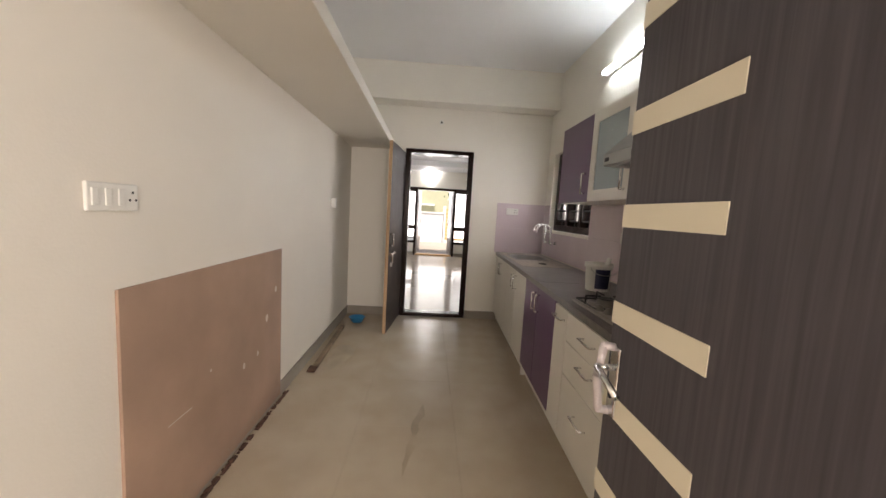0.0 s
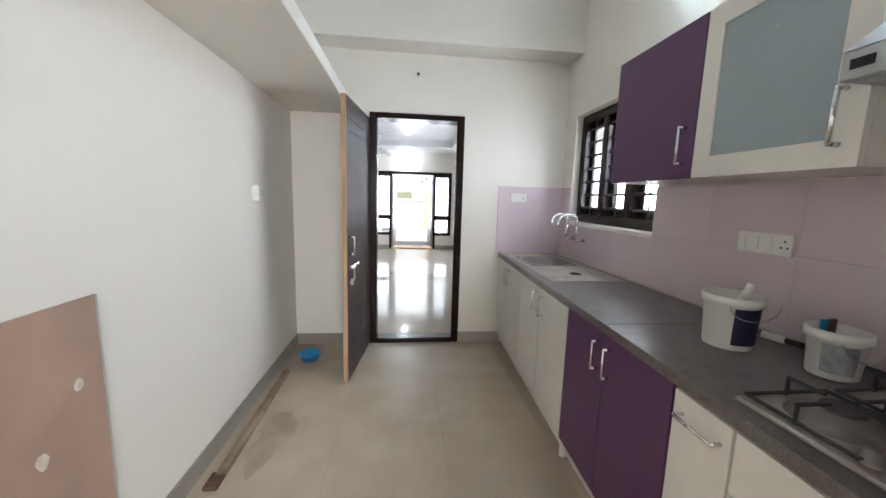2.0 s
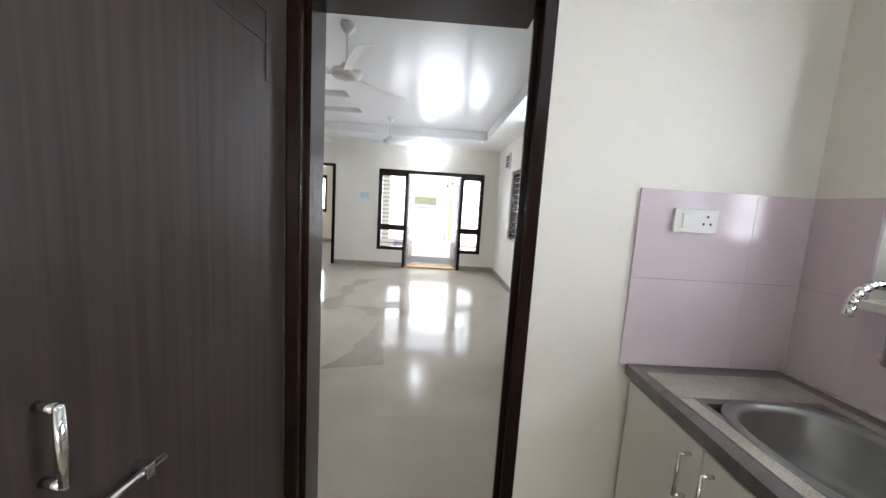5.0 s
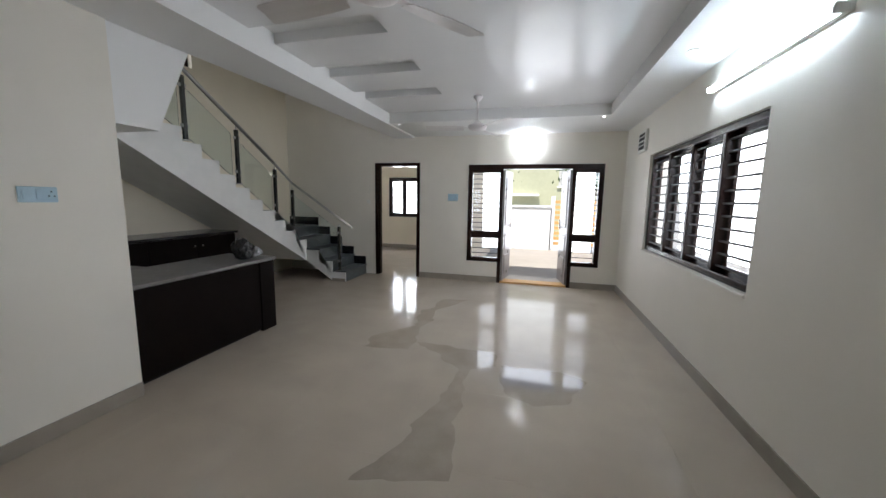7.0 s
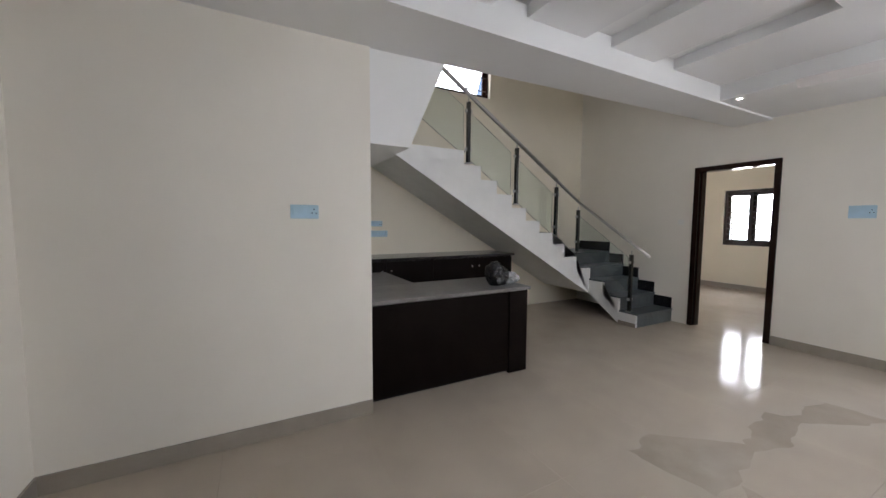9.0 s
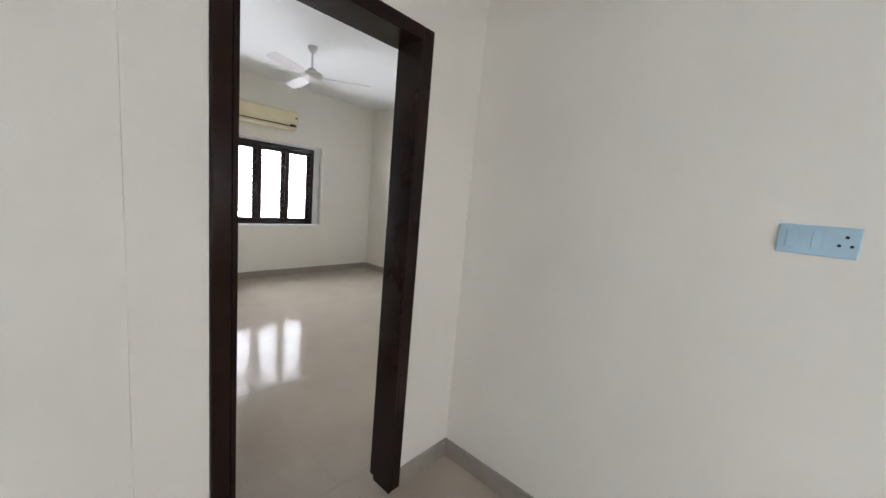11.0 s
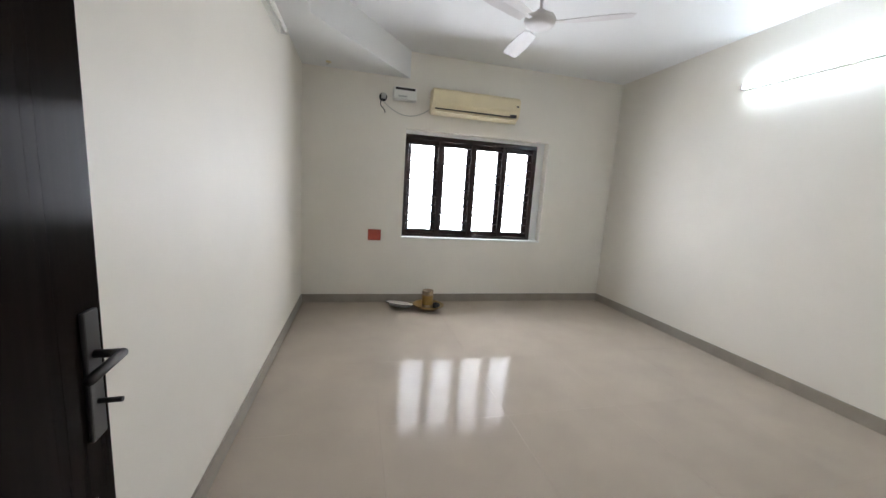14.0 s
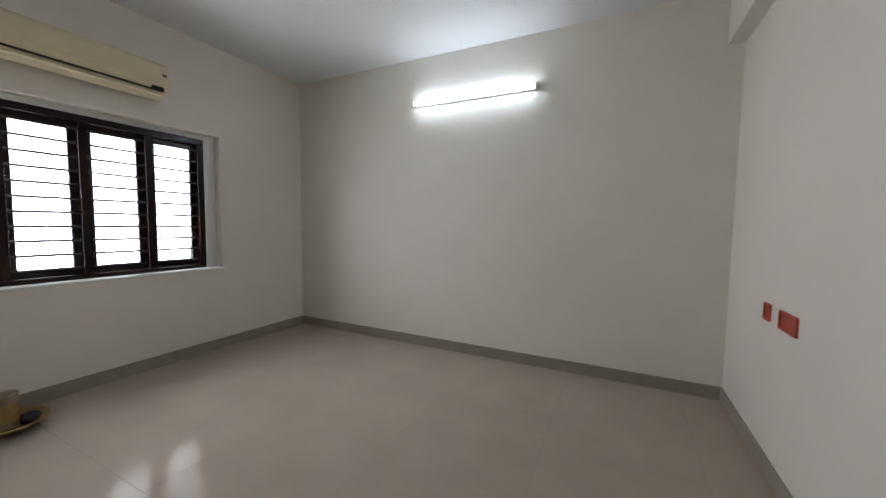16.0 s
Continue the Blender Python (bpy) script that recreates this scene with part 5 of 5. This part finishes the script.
# dishes left on the bedroom floor
M["brass"] = mat("dull_brass", (0.42, 0.28, 0.10), 0.4, 0.5, var=0.2, scale=20)
M["tin"] = mat("stained_tin", (0.55, 0.45, 0.33), 0.4, 0.6, var=0.4, scale=18)
dl = thing("plate", "white enamel plate with a dark rim on the floor", "plate", (-2.20, 1.36, 0.0))
dl.rotation_euler = (radians(9), radians(-7), 0)
part("dish", lathe(B(), [(0, 0.015), (0.10, 0.015), (0.16, 0.05), (0.175, 0.052), (0.165, 0.056), (0.10, 0.024), (0, 0.024)], 36), "white_plastic", dl, "", True)
part("rim", lathe(B(), [(0.168, 0.050), (0.178, 0.050), (0.178, 0.058), (0.168, 0.058), (0.168, 0.050)], 36), "bars", dl, "chipped dark rim")
br = thing("basin", "shallow dull brass basin on the bedroom floor", "basin", (-2.53, 1.42, 0.0))
part("shell", lathe(B(), [(0, 0.002), (0.10, 0.002), (0.17, 0.055), (0.185, 0.058), (0.178, 0.063), (0.165, 0.058), (0.10, 0.012), (0, 0.012)], 36), "brass", br, "", True)
tn = thing("tin_can", "stained tin can standing in the brass basin", "can", (-2.52, 1.41, 0.012))
part("wall", lathe(B(), [(0, 0.001), (0.062, 0.001), (0.066, 0.01), (0.066, 0.205), (0.07, 0.21), (0.066, 0.215), (0.06, 0.21), (0.06, 0.02), (0, 0.02)], 30), "tin", tn, "", True)
part("stain", lathe(B(), [(0.0668, 0.05), (0.0672, 0.06), (0.0672, 0.15), (0.0668, 0.16)], 30), "brass", tn, "", True)
rg = thing("cloth", "dark crumpled rag in the basin", "cloth", (-2.62, 1.42, 0.014))
bm = B()
bmesh.ops.create_icosphere(bm, subdivisions=3, radius=0.05)
for v in bm.verts:
    v.co *= 1 + noise.noise(v.co * 30) * 0.4
    v.co.z = max(0, v.co.z * 0.8 + 0.02)
part("sheet", bm, "bars", rg)


# ---- stains on the living room floor ----
def stain(name, x, y, pts, label, film="stain"):
    t = thing(name, label, "stain", (x, y, 0.0))
    t["kind"] = "structure"
    bm = B()
    n = len(pts)
    fine = []
    for i in range(n):
        p, q = Vector(pts[i]), Vector(pts[(i + 1) % n])
        m = max(2, int((q - p).length / 0.05))
        for k in range(m):
            s = p.lerp(q, k / m)
            j = noise.noise(Vector((s.x * 7, s.y * 7, 1.3))) * 0.05 + noise.noise(Vector((s.x * 21, s.y * 21, 4.1))) * 0.02
            fine.append((s.x + j, s.y + j * 0.7))
    bm.faces.new([bm.verts.new((a, b, 0.0012)) for a, b in fine])
    bmesh.ops.triangulate(bm, faces=bm.faces[:])
    bmesh.ops.recalc_face_normals(bm, faces=bm.faces[:])
    part("film", bm, film, t)


M["stain"] = mat("wet_dirty_film", (0.40, 0.345, 0.28), 0.05, var=0.12, scale=5, spots=0.06)
M["mud"] = mat("dried_mud_film", (0.36, 0.29, 0.20), 0.4, var=0.2, scale=6)
stain("water_film", -0.95, 9.4, [(-0.35, -0.90), (0.12, -0.82), (0.0, -0.25), (0.1, 0.05), (0.02, 0.40), (0.34, 1.03), (-0.03, 0.96), (-0.06, 0.45), (-0.18, 0.38), (-0.05, -0.2), (-0.36, -0.6)], "thin dirty water film on the living room floor")
stain("water_film", -0.3, 8.4, [(-0.53, 0.37), (0.0, 0.32), (0.28, 0.32), (0.31, 0.06), (0.08, -0.08), (0.07, -0.36), (0.12, -0.7), (0.2, -1.3), (-0.3, -1.43), (-0.16, -1.1), (-0.03, -0.5), (-0.02, -0.1), (-0.25, 0.12)], "thin dirty water film on the living room floor")
stain("water_film", 0.25, 8.15, [(-0.25, 0.3), (0.3, 0.36), (0.45, 0.2), (0.3, -0.15), (0.05, -0.25), (-0.15, -0.1)], "thin clear water film on the living room floor")
stain("floor_stain", 0.06, 2.95, [(-0.05, -0.35), (0.0, -0.1), (0.07, 0.2), (0.05, 0.34), (0.02, 0.2), (-0.04, -0.1)], "brown smear on the kitchen floor", "mud")
stain("floor_stain", -0.6, 4.1, [(-0.06, -0.35), (0.04, -0.1), (0.08, 0.1), (0.0, 0.22), (-0.12, 0.2), (-0.12, -0.1)], "brown water stain on the kitchen floor", "mud")

# ---- outside ----
structure("ground", box(B(), -400, 400, -400, 400, -0.6, -0.45), "concrete", "pale dusty ground around the house", "ground")
structure("porch_floor", box(B(), -0.9, 4.0, FY + 0.235, 15.2, -0.3, -0.02), "out_white", "pale porch floor outside the entrance", "porch")
M["slat_orange"] = mat("orange_gate_paint", (0.75, 0.42, 0.14), 0.5, var=0.1)
cw = thing("compound_wall", "white compound wall with slatted gate beyond the porch", "wall")
part("wall", box(B(), -0.9, 0.75, 17.0, 17.15, -0.45, 1.25), "out_white", cw)
part("coping", box(B(), -0.9, 0.75, 16.96, 17.19, 1.25, 1.31), "out_white", cw)
for k in range(9):
    part("slat", box(B(), 0.8, 3.0, 17.04, 17.08, 0.1 + k * 0.16, 0.19 + k * 0.16), "slat_orange", cw, "orange painted gate slat")
for x in (0.78, 3.0):
    part("post", box(B(), x - 0.06, x + 0.06, 17.0, 17.14, -0.45, 1.6), "out_white", cw)
hs = thing("neighbour_house", "pale yellow house across the lane", "house")
part("wall", box(B(), -6.0, 2.2, 24, 32, -0.45, 6.5), "yellow_wall", hs)
part("roof_slab", box(B(), -6.3, 2.5, 23.6, 32.3, 6.5, 6.7), "out_white", hs)
for x in (-4.4, 1.3):
    wv = part("window", box(B(), x, x + 0.7, 23.94, 24.0, 2.2, 3.4), "concrete", hs)
    part("frame", box(B(), x - 0.06, x + 0.76, 23.9, 23.95, 2.12, 2.2), "out_white", wv)
part("ledge", box(B(), -1.5, 0.4, 23.6, 24.0, 1.7, 1.8), "out_white", hs)
nb = thing("side_house", "white house wall beside the living room windows", "house")
part("wall", box(B(), 4.2, 8.0, -3.0, 15.0, -0.45, 6.0), "out_white", nb)
part("band", box(B(), 4.15, 4.2, -3.0, 15.0, 2.9, 3.1), "concrete", nb)
for k in range(26):
    part("rib", box(B(), 4.13, 4.2, 7.2 + k * 0.24, 7.31 + k * 0.24, -0.45, 2.6, 0.01), "out_white", nb)
nb2 = thing("rear_house", "white house wall behind the bedroom", "house")
# height is invented: 11 m keeps direct sun out of the bedroom window
part("wall", box(B(), -9.0, 2.0, -9.0, -3.2, -0.45, 11.0), "out_white", nb2)
M["pale_blue"] = mat("pale_blue_sheet", (0.35, 0.5, 0.7), 0.5, var=0.1)
part("blue_sheet", box(B(), -7.0, -3.2, -3.24, -3.2, 1.9, 2.4), "pale_blue", nb2)


def tree(x, y, h, seed):
    rnd = random.Random(seed)
    t = thing("tree", "small leafy green tree beyond the wall", "tree", (x, y, -0.45))
    bm = B()
    rod(bm, (0, 0, 0), (0.1, 0, h * 0.5), 0.12, 10, 0.07)
    tips = []
    for k in range(7):
        a = rnd.uniform(0, 6.28)
        tip = Vector((0.1 + math.cos(a) * h * 0.25, math.sin(a) * h * 0.25, h * rnd.uniform(0.65, 0.95)))
        rod(bm, (0.1, 0, h * rnd.uniform(0.35, 0.5)), tip, 0.05, 7, 0.015)
        tips.append(tip)
    part("trunk", bm, "bark", t)
    bm = B()
    for k in range(1800):
        c = rnd.choice(tips) + Vector((rnd.gauss(0, 0.35), rnd.gauss(0, 0.35), rnd.gauss(0, 0.3)))
        s = rnd.uniform(0.05, 0.11)
        m = Matrix.Translation(c) @ Euler((rnd.uniform(0, 6), rnd.uniform(0, 6), rnd.uniform(0, 6))).to_matrix().to_4x4()
        bm.faces.new([bm.verts.new(m @ Vector(p)) for p in ((-s, 0, 0), (0, -s * 0.45, 0), (s, 0, 0), (0, s * 0.45, 0))])
    cr = part("crown", bm, "leaf", t)
    cr["kind"] = "stuff"


tree(-2.2, 18.6, 3.6, 3)
tree(2.6, 19.0, 4.2, 5)

# ---- lilac wall tiles ----
ltile = {}


def clipped(cache, w, d, h, gap, axis):
    key = (round(w, 3), round(d, 3))
    if key not in cache:
        bm = B()
        if axis == 'z':
            box(bm, gap, w - gap, gap, d - gap, -0.006, 0)
        elif axis == 'x':
            box(bm, -h, 0, gap, w - gap, gap, d - gap)
        else:
            box(bm, gap, w - gap, -h, 0, gap, d - gap)
        me = bpy.data.meshes.new("tile")
        bm.to_mesh(me)
        bm.free()
        cache[key] = me
    return cache[key]


def lay(parent, cache, x0, x1, y0, y1, size_x, size_y, material, axis, at, gap=0.0005, h=0.008):
    """Tiles of one size over a rectangle, cut at its edges."""
    a = x0
    while a < x1 - 0.004:
        w = min(size_x, x1 - a)
        b = y0
        while b < y1 - 0.004:
            d = min(size_y, y1 - b)
            me = clipped(cache, w, d, h, gap, axis)
            if not me.materials:
                me.materials.append(M[material])
            ob = new("tile", me)
            ob.parent = parent
            ob.location = at(a, b)
            b += d
        a += w


wt = tagged(new("wall_tiling"), "glossy lilac wall tiles behind the kitchen counter", "wall tiles", kind="structure")
for (a, b, c, d) in ((1.3, KW[0], 0.873, 1.46), (KW[0], KW[1], 0.873, KW[2] - 0.03), (KW[1], KY - 0.009, 0.873, 1.485)):
    lay(wt, ltile, a, b, c, d, 0.40, 0.31, "lilac", 'x', lambda u, v: (KR, u, v))
ltile2 = {}
lay(wt, ltile2, 0.926, KR - 0.009, 0.873, 1.485, 0.40, 0.31, "lilac", 'y', lambda u, v: (u, KY, v))
sl = structure("window_sill", box(B(), KR - 0.03, KR + 0.06, KW[0], KW[1], KW[2] - 0.028, KW[2] - 0.002, 0.004), "wall", "cream painted kitchen window sill", "window sill")
structure("window_sill", box(B(), BW[0], BW[1], BY0 - 0.098, BY0 + 0.02, BW[2] + 0.001, BW[2] + 0.02, 0.004), "out_white", "white bedroom window sill", "window sill")
structure("window_sill", box(B(), RX - 0.02, RX + 0.04, RW[0], RW[1], RW[2] - 0.025, RW[2] - 0.002, 0.004), "wall", "cream living room window sill", "window sill")

# ---- floor tiles ----
ft = tagged(new("floor_tiling"), "glossy beige vitrified floor tiles", "floor tiles", kind="structure")
c1, c2 = {}, {}
lay(ft, c1, KL, KR, 1.23, KY, 0.60, 0.60, "ktile", 'z', lambda u, v: (u, v, 0))
lay(ft, c2, LW, -1.06, LYB, LY, 0.80, 0.80, "tile", 'z', lambda u, v: (u, v, 0))
lay(ft, c2, SX, RX, LY, FY, 0.80, 0.80, "tile", 'z', lambda u, v: (u, v, 0))
lay(ft, c2, BX0, BX1, BY0, BY1, 0.80, 0.80, "tile", 'z', lambda u, v: (u, v, 0))
lay(ft, c2, BD[0], BD[1], BY1, LYB, 0.90, 0.80, "tile", 'z', lambda u, v: (u, v, 0))
lay(ft, c2, KD[0], KD[1], KY, LY, 0.90, 0.80, "tile", 'z', lambda u, v: (u, v, 0))
lay(ft, c2, D2[0], D2[1], FY, FY + 0.23, 0.95, 0.80, "tile", 'z', lambda u, v: (u, v, 0))
lay(ft, c2, -5.4, -1.0, FY + 0.23, 15.4, 0.80, 0.80, "tile", 'z', lambda u, v: (u, v, 0))
